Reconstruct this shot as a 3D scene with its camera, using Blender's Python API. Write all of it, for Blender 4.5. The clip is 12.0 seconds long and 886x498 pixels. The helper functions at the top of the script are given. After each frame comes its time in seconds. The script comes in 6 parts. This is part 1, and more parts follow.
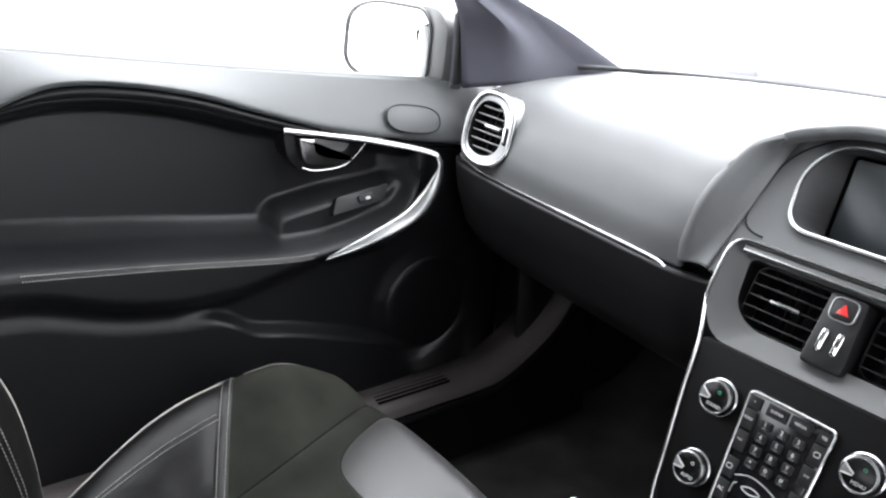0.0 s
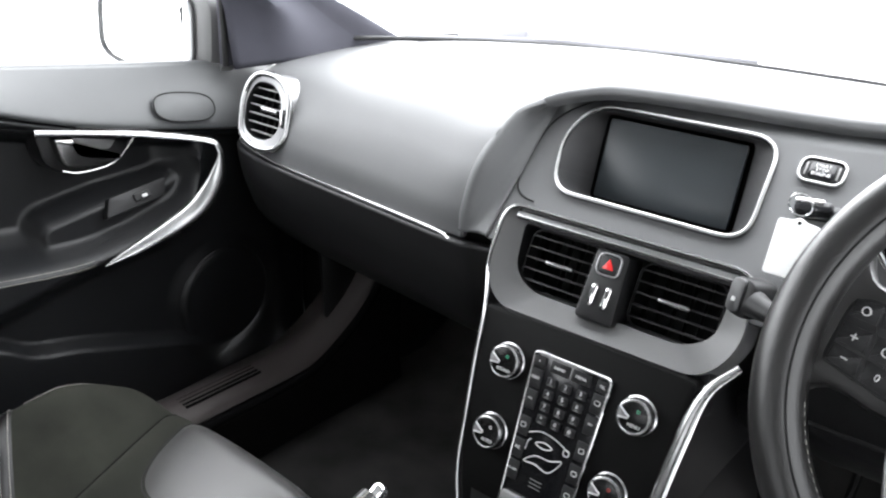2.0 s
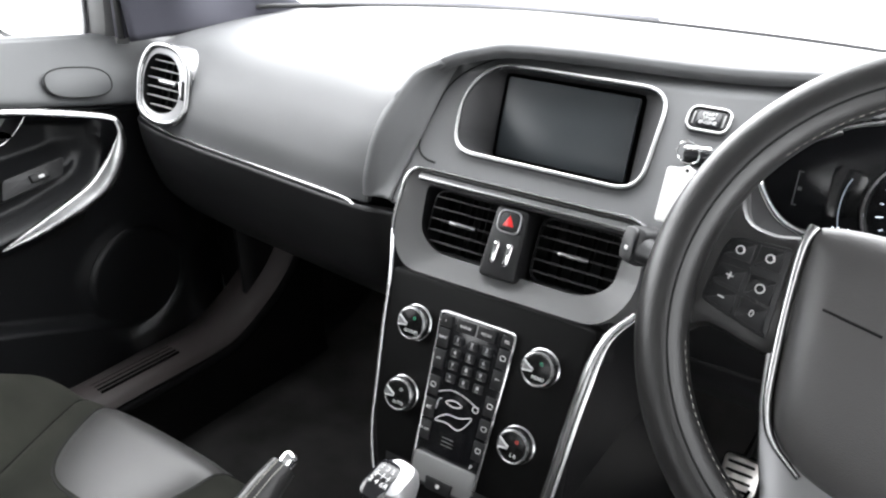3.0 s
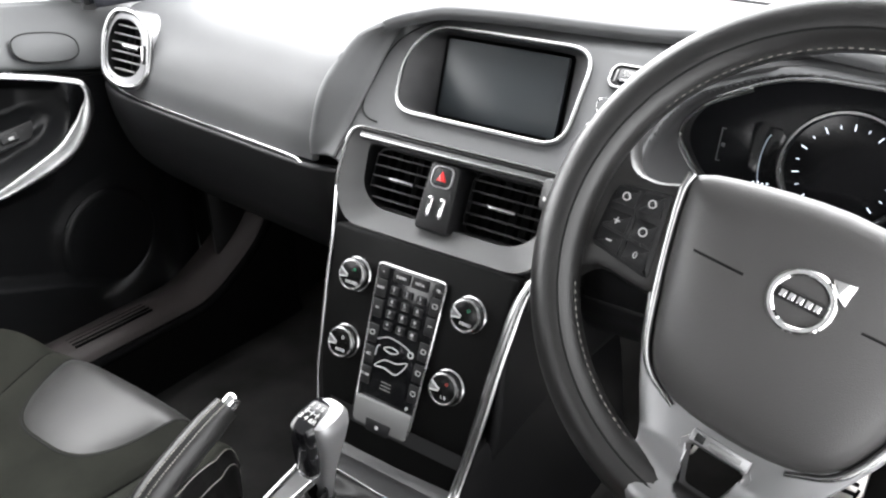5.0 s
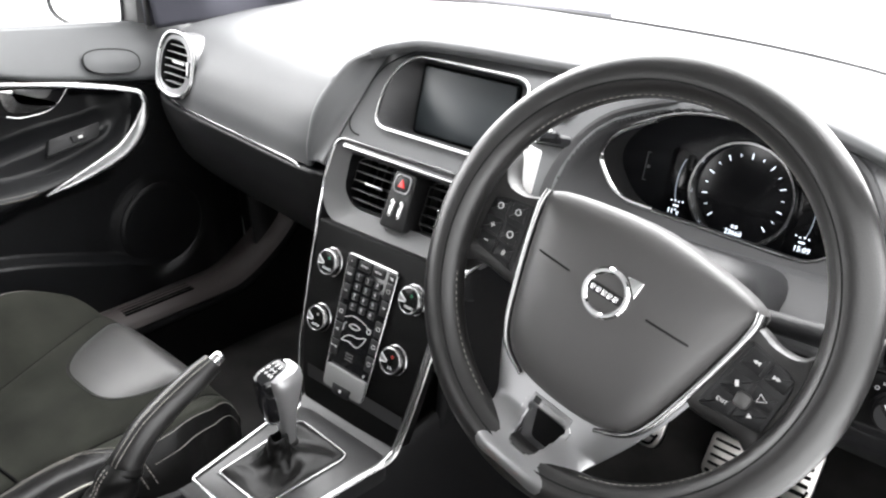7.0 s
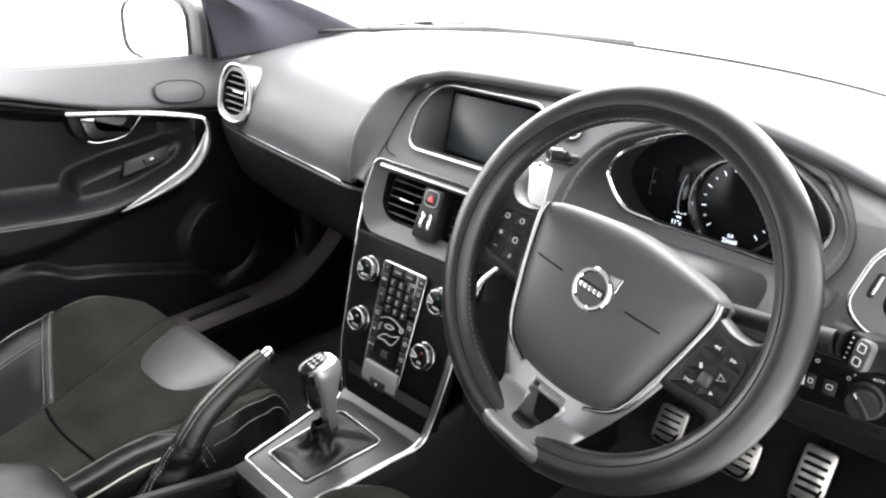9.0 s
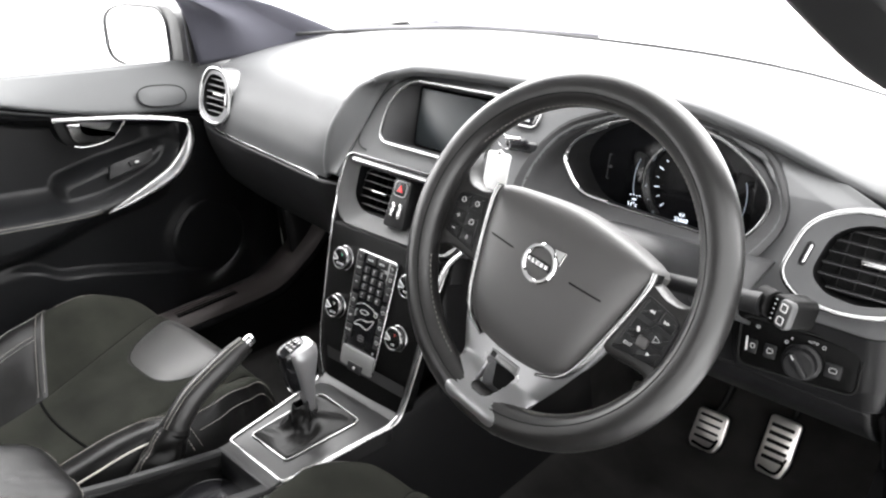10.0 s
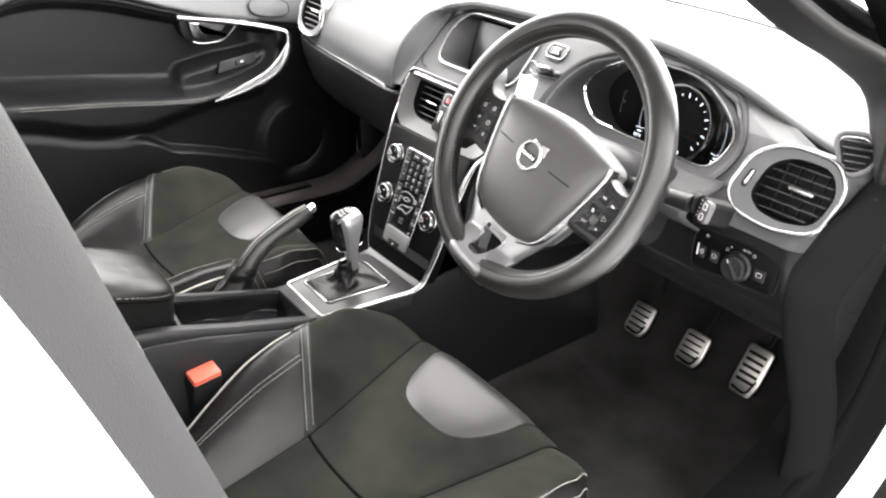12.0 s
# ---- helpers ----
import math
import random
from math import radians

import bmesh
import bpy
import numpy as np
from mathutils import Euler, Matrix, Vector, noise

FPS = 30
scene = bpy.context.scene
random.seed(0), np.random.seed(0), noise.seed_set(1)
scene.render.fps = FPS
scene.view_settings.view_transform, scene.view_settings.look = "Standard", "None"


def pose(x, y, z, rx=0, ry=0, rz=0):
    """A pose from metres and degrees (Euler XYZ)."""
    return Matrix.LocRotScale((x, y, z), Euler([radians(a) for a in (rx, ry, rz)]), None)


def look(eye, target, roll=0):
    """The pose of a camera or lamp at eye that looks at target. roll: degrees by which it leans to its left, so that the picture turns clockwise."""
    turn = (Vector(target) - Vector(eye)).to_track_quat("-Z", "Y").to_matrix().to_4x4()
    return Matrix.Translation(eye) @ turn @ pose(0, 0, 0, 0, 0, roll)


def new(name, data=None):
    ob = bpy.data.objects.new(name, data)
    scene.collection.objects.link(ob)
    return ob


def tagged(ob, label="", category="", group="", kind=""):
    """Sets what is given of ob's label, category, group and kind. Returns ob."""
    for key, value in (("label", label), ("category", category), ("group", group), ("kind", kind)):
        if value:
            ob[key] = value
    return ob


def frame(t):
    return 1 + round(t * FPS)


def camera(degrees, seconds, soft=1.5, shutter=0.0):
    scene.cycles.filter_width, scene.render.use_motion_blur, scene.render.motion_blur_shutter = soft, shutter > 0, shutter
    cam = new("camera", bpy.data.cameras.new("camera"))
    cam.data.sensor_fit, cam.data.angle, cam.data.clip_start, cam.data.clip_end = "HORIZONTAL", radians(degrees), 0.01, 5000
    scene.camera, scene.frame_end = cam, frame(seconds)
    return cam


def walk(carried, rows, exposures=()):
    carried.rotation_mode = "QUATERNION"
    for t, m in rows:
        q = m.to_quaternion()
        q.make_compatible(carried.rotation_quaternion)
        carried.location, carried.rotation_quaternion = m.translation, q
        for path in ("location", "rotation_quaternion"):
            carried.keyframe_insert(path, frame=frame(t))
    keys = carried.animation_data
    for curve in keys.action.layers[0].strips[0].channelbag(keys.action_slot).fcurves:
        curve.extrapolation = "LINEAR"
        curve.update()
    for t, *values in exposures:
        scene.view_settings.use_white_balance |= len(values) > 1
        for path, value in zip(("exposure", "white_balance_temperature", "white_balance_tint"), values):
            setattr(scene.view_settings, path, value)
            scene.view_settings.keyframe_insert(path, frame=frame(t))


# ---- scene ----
cam = camera(58.0, 12.0, soft=2.2)
PATH = [
    (0, (0.306, -0.756, 1.154), (-1.153, 0.411, 0.44), 4.3),
    (0.5, (0.298, -0.743, 1.168), (-1.054, 0.512, 0.393), 0.8),
    (1, (0.306, -0.721, 1.184), (-0.983, 0.595, 0.405), 0.4),
    (1.5, (0.314, -0.717, 1.185), (-0.906, 0.662, 0.404), 0.8),
    (2, (0.321, -0.707, 1.177), (-0.807, 0.75, 0.399), 2.7),
    (2.5, (0.334, -0.696, 1.173), (-0.741, 0.79, 0.375), 2.4),
    (3, (0.354, -0.686, 1.167), (-0.634, 0.841, 0.334), 1.8),
    (3.5, (0.386, -0.685, 1.172), (-0.573, 0.842, 0.306), 1.4),
    (5.3, (0.467, -0.681, 1.171), (-0.529, 0.788, 0.249), 1.5),
    (5.5, (0.489, -0.665, 1.185), (-0.545, 0.762, 0.239), 0.7),
    (6, (0.546, -0.679, 1.191), (-0.53, 0.705, 0.229), 1.4),
    (6.5, (0.609, -0.694, 1.215), (-0.494, 0.689, 0.281), 1.4),
    (7, (0.662, -0.703, 1.237), (-0.502, 0.657, 0.345), 1.2),
    (7.2, (0.678, -0.711, 1.252), (-0.494, 0.65, 0.373), 1.4),
    (8.8, (0.77, -0.753, 1.274), (-0.516, 0.522, 0.425), -0.8),
    (9, (0.771, -0.758, 1.275), (-0.512, 0.52, 0.427), -0.7),
    (9.5, (0.787, -0.768, 1.273), (-0.495, 0.511, 0.425), -1.0),
    (10, (0.845, -0.774, 1.28), (-0.435, 0.51, 0.434), -2.3),
    (10.5, (0.908, -0.791, 1.279), (-0.359, 0.495, 0.418), -1.4),
    (11, (0.955, -0.822, 1.278), (-0.306, 0.438, 0.37), -0.1),
    (11.5, (1.026, -0.851, 1.291), (-0.279, 0.322, 0.33), 0.1),
    (12, (1.112, -0.89, 1.306), (-0.269, 0.203, 0.359), 2.3),
]
walk(cam, [(t, look(eye, target, roll)) for t, eye, target, roll in PATH],
     exposures=[(0, 1.45, 6150, 8.5), (3.5, 1.5, 6300, 9), (6.5, 1.6, 6400, 9.5), (9.5, 1.45, 6450, 9.8), (10.5, 1.6, 6500, 10), (12, 2.0, 6650, 11)])

# ---- world and light: a white studio round the car ----
world = bpy.data.worlds.new("studio")
scene.world = world
world.use_nodes = True
wn = world.node_tree
wbg = wn.nodes["Background"]
wbg.inputs[1].default_value = 5.2
# the studio's softboxes stand ahead of the car and to its left; it falls off smoothly towards the right rear
wdir = wn.nodes.new("ShaderNodeTexCoord")
wdot = wn.nodes.new("ShaderNodeVectorMath")
wdot.operation = "DOT_PRODUCT"
wdot.inputs[1].default_value = Vector((-0.52, 0.80, 0.30)).normalized()
wmap = wn.nodes.new("ShaderNodeMapRange")
wmap.interpolation_type = "SMOOTHSTEP"
wmap.inputs[1].default_value, wmap.inputs[2].default_value, wmap.inputs[3].default_value, wmap.inputs[4].default_value = -0.55, 0.75, 0.31, 1.0
wcol = wn.nodes.new("ShaderNodeVectorMath")
wcol.operation = "SCALE"
wcol.inputs[0].default_value = (1.0, 0.99, 0.985)
wn.links.new(wdir.outputs["Generated"], wdot.inputs[0])
wn.links.new(wdot.outputs["Value"], wmap.inputs[0])
wn.links.new(wmap.outputs[0], wcol.inputs["Scale"])
wn.links.new(wcol.outputs[0], wbg.inputs[0])


# ---- materials ----
def mat(name, color, rough=0.5, metal=0.0, grain=0.0, scale=400.0, var=0.12, spec=0.5, emit=None, coat=0.0, crease=0.0, nap=0.0):
    m = bpy.data.materials.new(name)
    m.use_nodes = True
    nt = m.node_tree
    b = nt.nodes["Principled BSDF"]
    b.inputs["Base Color"].default_value = (*color, 1)
    b.inputs["Roughness"].default_value = rough
    b.inputs["Metallic"].default_value = metal
    b.inputs["Specular IOR Level"].default_value = spec
    b.inputs["Coat Weight"].default_value = coat
    tc = nt.nodes.new("ShaderNodeTexCoord")
    if var:
        n = nt.nodes.new("ShaderNodeTexNoise")
        n.inputs["Scale"].default_value = 9.0
        n.inputs["Detail"].default_value = 6
        nt.links.new(tc.outputs["Object"], n.inputs["Vector"])
        ramp = nt.nodes.new("ShaderNodeMapRange")
        ramp.inputs[3].default_value, ramp.inputs[4].default_value = 1 - var, 1 + var
        nt.links.new(n.outputs["Fac"], ramp.inputs[0])
        mix = nt.nodes.new("ShaderNodeVectorMath")
        mix.operation = "SCALE"
        mix.inputs[0].default_value = color
        nt.links.new(ramp.outputs[0], mix.inputs["Scale"])
        nt.links.new(mix.outputs[0], b.inputs["Base Color"])
        var = min(var, 0.3)
        rr_ = nt.nodes.new("ShaderNodeMapRange")
        rr_.inputs[3].default_value, rr_.inputs[4].default_value = rough - var * 0.4 * rough, rough + var * 0.4 * rough
        nt.links.new(n.outputs["Fac"], rr_.inputs[0])
        nt.links.new(rr_.outputs[0], b.inputs["Roughness"])
    if grain:
        g = nt.nodes.new("ShaderNodeTexVoronoi")
        g.inputs["Scale"].default_value = scale
        nt.links.new(tc.outputs["Object"], g.inputs["Vector"])
        bp = nt.nodes.new("ShaderNodeBump")
        bp.inputs["Strength"].default_value = grain
        bp.inputs["Distance"].default_value = 0.0006
        nt.links.new(g.outputs["Distance"], bp.inputs["Height"])
        nt.links.new(bp.outputs[0], b.inputs["Normal"])
        if crease:
            cr = nt.nodes.new("ShaderNodeTexNoise")
            cr.inputs["Scale"].default_value, cr.inputs["Detail"].default_value, cr.inputs["Distortion"].default_value = 13.0, 1.5, 0.6
            nt.links.new(tc.outputs["Object"], cr.inputs["Vector"])
            b2 = nt.nodes.new("ShaderNodeBump")
            b2.inputs["Strength"].default_value, b2.inputs["Distance"].default_value = crease, 0.006
            nt.links.new(cr.outputs["Fac"], b2.inputs["Height"])
            nt.links.new(b2.outputs[0], bp.inputs["Normal"])
    if nap:
        b.inputs["Sheen Weight"].default_value, b.inputs["Sheen Roughness"].default_value = nap, 0.5
        b.inputs["Sheen Tint"].default_value = (0.8, 0.85, 0.7, 1)
    if emit:
        b.inputs["Emission Color"].default_value = (*emit[0], 1)
        b.inputs["Emission Strength"].default_value = emit[1]
    return m


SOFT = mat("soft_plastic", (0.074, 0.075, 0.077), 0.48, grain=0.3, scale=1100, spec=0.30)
RAILM = mat("rail_plastic", (0.056, 0.058, 0.060), 0.5, grain=0.25, scale=1000, spec=0.5)
SLATM = mat("slat_plastic", (0.020, 0.020, 0.021), 0.3, var=0.05)
HOODM = mat("hood_plastic", (0.030, 0.030, 0.031), 0.6, grain=0.25, scale=1100, spec=0.25)
CLUSM = mat("instrument_glass", (0.013, 0.0135, 0.015), 0.2, var=0.0)
PLATEM = mat("gear_plate_plastic", (0.015, 0.015, 0.0155), 0.34, grain=0.2, scale=1100)
TRIMM = mat("lower_trim_plastic", (0.022, 0.022, 0.023), 0.46, grain=0.3, scale=900, spec=0.4)
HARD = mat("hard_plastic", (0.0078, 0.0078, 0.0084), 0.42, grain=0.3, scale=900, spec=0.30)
DOORP = mat("door_plastic", (0.0044, 0.0047, 0.0054), 0.40, grain=0.25, scale=900, spec=0.33)
VENTM = mat("vent_surround_grey", (0.066, 0.066, 0.067), 0.40, grain=0.12, scale=1200, var=0.05, spec=0.5)
GREYP = mat("grey_lacquer", (0.19, 0.19, 0.19), 0.36, 0.3, var=0.04)
CAPM = mat("cap_grey", (0.035, 0.035, 0.036), 0.45, var=0.05)
STACKM = mat("stack_panel", (0.0028, 0.0028, 0.0028), 0.42, grain=0.25, scale=1200, var=0.08, spec=0.07)
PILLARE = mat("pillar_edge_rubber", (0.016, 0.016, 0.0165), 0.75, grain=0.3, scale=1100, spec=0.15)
KNOBM = mat("knob_black", (0.005, 0.005, 0.005), 0.2, var=0.0, spec=0.25)
GLOSS = mat("gloss_black", (0.006, 0.006, 0.007), 0.12, var=0.0)
SCREENM = mat("screen_glass", (0.022, 0.027, 0.030), 0.34, var=0.0)
CHROME = mat("satin_chrome", (0.37, 0.37, 0.372), 0.25, 1.0, var=0.05)
BRIGHT = mat("bright_chrome", (0.9, 0.9, 0.9), 0.07, 1.0, var=0.0)
KNOBS = mat("knob_silver", (0.37, 0.37, 0.375), 0.36, 0.75, var=0.04)
SILVER = mat("silver_plastic", (0.30, 0.30, 0.305), 0.32, 0.85, var=0.05)
LEATHER = mat("black_leather", (0.0052, 0.0051, 0.0051), 0.31, grain=0.30, scale=850, crease=0.6, spec=0.22)
RIMLEATHER = mat("rim_leather", (0.0090, 0.0087, 0.0086), 0.31, grain=0.2, scale=1000, spec=0.54, crease=0.05)
AIRBAG = mat("airbag_vinyl", (0.045, 0.0437, 0.0433), 0.42, grain=0.22, scale=1200)
SUEDE = mat("suede_cloth", (0.0140, 0.0144, 0.0119), 0.9, grain=0.4, scale=1700, var=1.3, spec=0.08, crease=0.3, nap=0.03)
PADM = mat("pad_leather", (0.034, 0.0333, 0.0328), 0.34, grain=0.25, scale=900, spec=0.45, crease=0.14)
CARPET = mat("carpet", (0.033, 0.0322, 0.0317), 1.0, grain=0.9, scale=700, var=0.9, spec=0.05)
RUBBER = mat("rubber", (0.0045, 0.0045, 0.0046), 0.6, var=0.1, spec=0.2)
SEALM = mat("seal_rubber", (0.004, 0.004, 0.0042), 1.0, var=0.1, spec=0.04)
SEAMM = mat("seam_shadow", (0.006, 0.006, 0.006), 1.0, var=0.0, spec=0.0)
PAINT = mat("white_paint", (0.80, 0.81, 0.81), 0.25, coat=0.6, var=0.02)
THREAD = mat("pale_thread", (0.22, 0.212, 0.194), 0.8, var=0.1)
PIPING = mat("pale_piping", (0.42, 0.41, 0.37), 0.6, var=0.1)
STEEL = mat("pedal_steel", (0.75, 0.72, 0.69), 0.3, 1.0, var=0.06)
REDM = mat("red_lens", (0.45, 0.02, 0.02), 0.25, var=0.0)
BUCKLEM = mat("buckle_red", (0.62, 0.11, 0.07), 0.4, var=0.05)
WHITEI = mat("white_print", (0.52, 0.52, 0.52), 0.5, var=0.0)
TAGM = mat("tag_plastic", (0.85, 0.85, 0.84), 0.5, var=0.03)
# a black wiper's colour, lightened for the glare that washes it out
WIPERM = mat("wiper_glare_grey", (0.20, 0.20, 0.22), 0.6, var=0.1)
LITD = mat("dim_lit_print", (0.3, 0.33, 0.38), 0.5, var=0.0, emit=((0.75, 0.85, 1.0), 0.12))
LIT = mat("lit_print", (0.8, 0.85, 0.9), 0.5, var=0.0, emit=((0.8, 0.88, 1.0), 0.8))
GREENI = mat("green_print", (0.02, 0.22, 0.12), 0.5, var=0.0)
REDI = mat("red_print", (0.35, 0.03, 0.02), 0.5, var=0.0)
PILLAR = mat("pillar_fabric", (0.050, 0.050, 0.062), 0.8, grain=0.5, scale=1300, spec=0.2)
LININGM = mat("roof_lining", (0.34, 0.34, 0.34), 0.9, grain=0.5, scale=1300)
FLOORM = mat("studio_floor", (0.8, 0.8, 0.8), 0.6, var=0.03)
MIRRORM = mat("mirror_glass", (0.95, 0.95, 0.95), 0.02, 1.0, var=0.0)
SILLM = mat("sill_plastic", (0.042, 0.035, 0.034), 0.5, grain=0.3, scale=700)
GLASS = bpy.data.materials.new("window_glass")
GLASS.use_nodes = True
_b = GLASS.node_tree.nodes["Principled BSDF"]
_b.inputs["Transmission Weight"].default_value, _b.inputs["Roughness"].default_value, _b.inputs["IOR"].default_value = 1.0, 0.0, 1.02


# ---- mesh helpers ----
def thing(name, label, category, at=(0, 0, 0), group="", kind=""):
    ob = new(name)
    ob.empty_display_size = 0.05
    ob.matrix_basis = Matrix.Translation(at)
    return tagged(ob, label, category, group, kind)


def world_of(ob):
    m = ob.matrix_basis.copy()
    while ob.parent:
        ob = ob.parent
        m = ob.matrix_basis @ m
    return m


def part(name, me, material, parent=None, label="", smooth=True, solid=0.0):
    """Links a mesh, given in world places, as one object under a thing or a part."""
    if isinstance(me, bmesh.types.BMesh):
        bm, me = me, bpy.data.meshes.new(name)
        bm.to_mesh(me)
        bm.free()
    me.materials.append(material)
    if smooth:
        me.polygons.foreach_set("use_smooth", [True] * len(me.polygons))
        try:
            me.set_sharp_from_angle(angle=radians(38))
        except AttributeError:
            pass
    ob = new(name, me)
    if parent:
        ob.parent = parent
        ob.matrix_basis = world_of(parent).inverted()
    if label:
        ob["label"] = label
    if solid:
        md = ob.modifiers.new("thick", "SOLIDIFY")
        md.thickness, md.offset = abs(solid), -1 if solid > 0 else 1
    return ob


def data(verts, faces):
    me = bpy.data.meshes.new("m")
    me.from_pydata([tuple(v) for v in verts], [], faces)
    bm = bmesh.new()
    bm.from_mesh(me)
    bmesh.ops.recalc_face_normals(bm, faces=bm.faces)
    bm.to_mesh(me)
    bm.free()
    return me


def joined(meshes):
    bm = bmesh.new()
    for me in meshes:
        bm.from_mesh(me)
    me = bpy.data.meshes.new("m")
    bm.to_mesh(me)
    bm.free()
    return me


def moved(me, m):
    me.transform(m)
    return me


def cat(points, n, closed=False):
    """Smooth line of about n steps a span through the points."""
    P = [np.array(p, float) for p in points]
    k = len(P)
    out = []
    for i in range(k if closed else k - 1):
        if closed:
            a, b, c, d = P[i - 1], P[i], P[(i + 1) % k], P[(i + 2) % k]
        else:
            b, c = P[i], P[i + 1]
            a = P[i - 1] if i else 2 * b - c
            d = P[i + 2] if i + 2 < k else 2 * c - b
        for j in range(n):
            t = j / n
            out.append(0.5 * (2 * b + (c - a) * t + (2 * a - 5 * b + 4 * c - d) * t * t + (3 * b - a - 3 * c + d) * t ** 3))
    if not closed:
        out.append(P[-1])
    return out


def sheet(rows, nu=6, nv=6, smooth_u=True):
    """A surface through rows of points, eased both ways."""
    fine = [cat(r, nv) for r in rows]
    cols = [cat([r[j] for r in fine], nu) if smooth_u else [r[j] for r in fine] for j in range(len(fine[0]))]
    nj, ni = len(cols), len(cols[0])
    verts = [cols[j][i] for j in range(nj) for i in range(ni)]
    faces = [(j * ni + i, j * ni + i + 1, (j + 1) * ni + i + 1, (j + 1) * ni + i) for j in range(nj - 1) for i in range(ni - 1)]
    me = bpy.data.meshes.new("m")
    me.from_pydata([tuple(v) for v in verts], [], faces)
    return me


def field(f, u0, u1, v0, v1, nu, nv):
    """A surface of places f(u, v)."""
    verts = [f(u0 + (u1 - u0) * i / nu, v0 + (v1 - v0) * j / nv) for j in range(nv + 1) for i in range(nu + 1)]
    faces = [(j * (nu + 1) + i, j * (nu + 1) + i + 1, (j + 1) * (nu + 1) + i + 1, (j + 1) * (nu + 1) + i) for j in range(nv) for i in range(nu)]
    me = bpy.data.meshes.new("m")
    me.from_pydata([tuple(v) for v in verts], [], faces)
    return me


def tube(path, radius, closed=False, seg=10, flat=1.0, up=None):
    """A round or flattened bar along a path; radius a number or one for each point."""
    P = [Vector(p) for p in path]
    n = len(P)
    R = [radius] * n if isinstance(radius, (int, float)) else list(radius)
    verts, faces = [], []
    side = None
    for i, p in enumerate(P):
        t = (P[(i + 1) % n] - P[i - 1]) if closed else (P[min(i + 1, n - 1)] - P[max(i - 1, 0)])
        t.normalize()
        if up is not None:
            side = t.cross(Vector(up)).normalized()
        elif side is None:
            side = t.orthogonal().normalized()
        else:
            side = (side - t * side.dot(t)).normalized()
        other = t.cross(side)
        for k in range(seg):
            a = 2 * math.pi * k / seg
            verts.append(p + side * (R[i] * math.cos(a)) + other * (R[i] * flat * math.sin(a)))
    for i in range(n if closed else n - 1):
        for k in range(seg):
            a, b = i * seg + k, i * seg + (k + 1) % seg
            c, d = ((i + 1) % n) * seg + (k + 1) % seg, ((i + 1) % n) * seg + k
            faces.append((a, b, c, d))
    if not closed:
        faces += [tuple(range(seg))[::-1], tuple((n - 1) * seg + k for k in range(seg))]
    return data(verts, faces)


def rr(w, h, r, n=5, cx=0.0, cy=0.0):
    """Rounded rectangle."""
    r = min(r, w / 2 - 1e-4, h / 2 - 1e-4)
    out = []
    for sx, sy, a0 in ((1, 1, 0), (-1, 1, 90), (-1, -1, 180), (1, -1, 270)):
        for k in range(n + 1):
            a = radians(a0 + 90 * k / n)
            out.append((cx + sx * (w / 2 - r) + r * math.cos(a), cy + sy * (h / 2 - r) + r * math.sin(a)))
    return out


def rpoly(pts, r, n=5):
    """Polygon with rounded corners; r a number or one a corner."""
    out = []
    k = len(pts)
    for i in range(k):
        p, a, b = Vector(pts[i]), Vector(pts[i - 1]), Vector(pts[(i + 1) % k])
        ri = r[i] if isinstance(r, (list, tuple)) else r
        da, db = (a - p), (b - p)
        cut = min(ri, da.length * 0.48, db.length * 0.48)
        s, e = p + da.normalized() * cut, p + db.normalized() * cut
        for j in range(n + 1):
            t = j / n
            q = s * (1 - t) ** 2 + p * 2 * t * (1 - t) + e * t * t
            out.append((q.x, q.y))
    return out


def offset(outline, d):
    """The outline moved outwards by d."""
    n = len(outline)
    area = sum(outline[i - 1][0] * outline[i][1] - outline[i][0] * outline[i - 1][1] for i in range(n))
    s = 1 if area > 0 else -1
    out = []
    for i in range(n):
        a, b = Vector(outline[i - 1]), Vector(outline[(i + 1) % n])
        t = b - a
        if t.length < 1e-9:
            t = Vector((1, 0))
        t.normalize()
        out.append((outline[i][0] + s * t.y * d, outline[i][1] - s * t.x * d))
    return out


def slab(outline, depth, bevel=0.001, m=None, dome=0.0):
    """A plate: the outline's face at z = 0 with a rounded edge, its back at -depth."""
    n = len(outline)
    rings = [(outline, -depth), (outline, -bevel), (offset(outline, -bevel * 0.3), -bevel * 0.3), (offset(outline, -bevel), 0.0)]
    verts = [(x, y, z) for ring, z in rings for x, y in ring]
    faces = [(j * n + i, j * n + (i + 1) % n, (j + 1) * n + (i + 1) % n, (j + 1) * n + i) for j in range(3) for i in range(n)]
    cx, cy = sum(p[0] for p in outline) / n, sum(p[1] for p in outline) / n
    if dome:
        for f in (0.7, 0.4, 0.15):
            base = len(verts)
            verts += [(cx + (x - cx) * f, cy + (y - cy) * f, dome * (1 - f * f)) for x, y in rings[3][0]]
            faces += [(base - n + i, base - n + (i + 1) % n, base + (i + 1) % n, base + i) for i in range(n)]
    faces += [tuple(range(n))[::-1], tuple(range(len(verts) - n, len(verts)))]
    me = data(verts, faces)
    return moved(me, m) if m else me


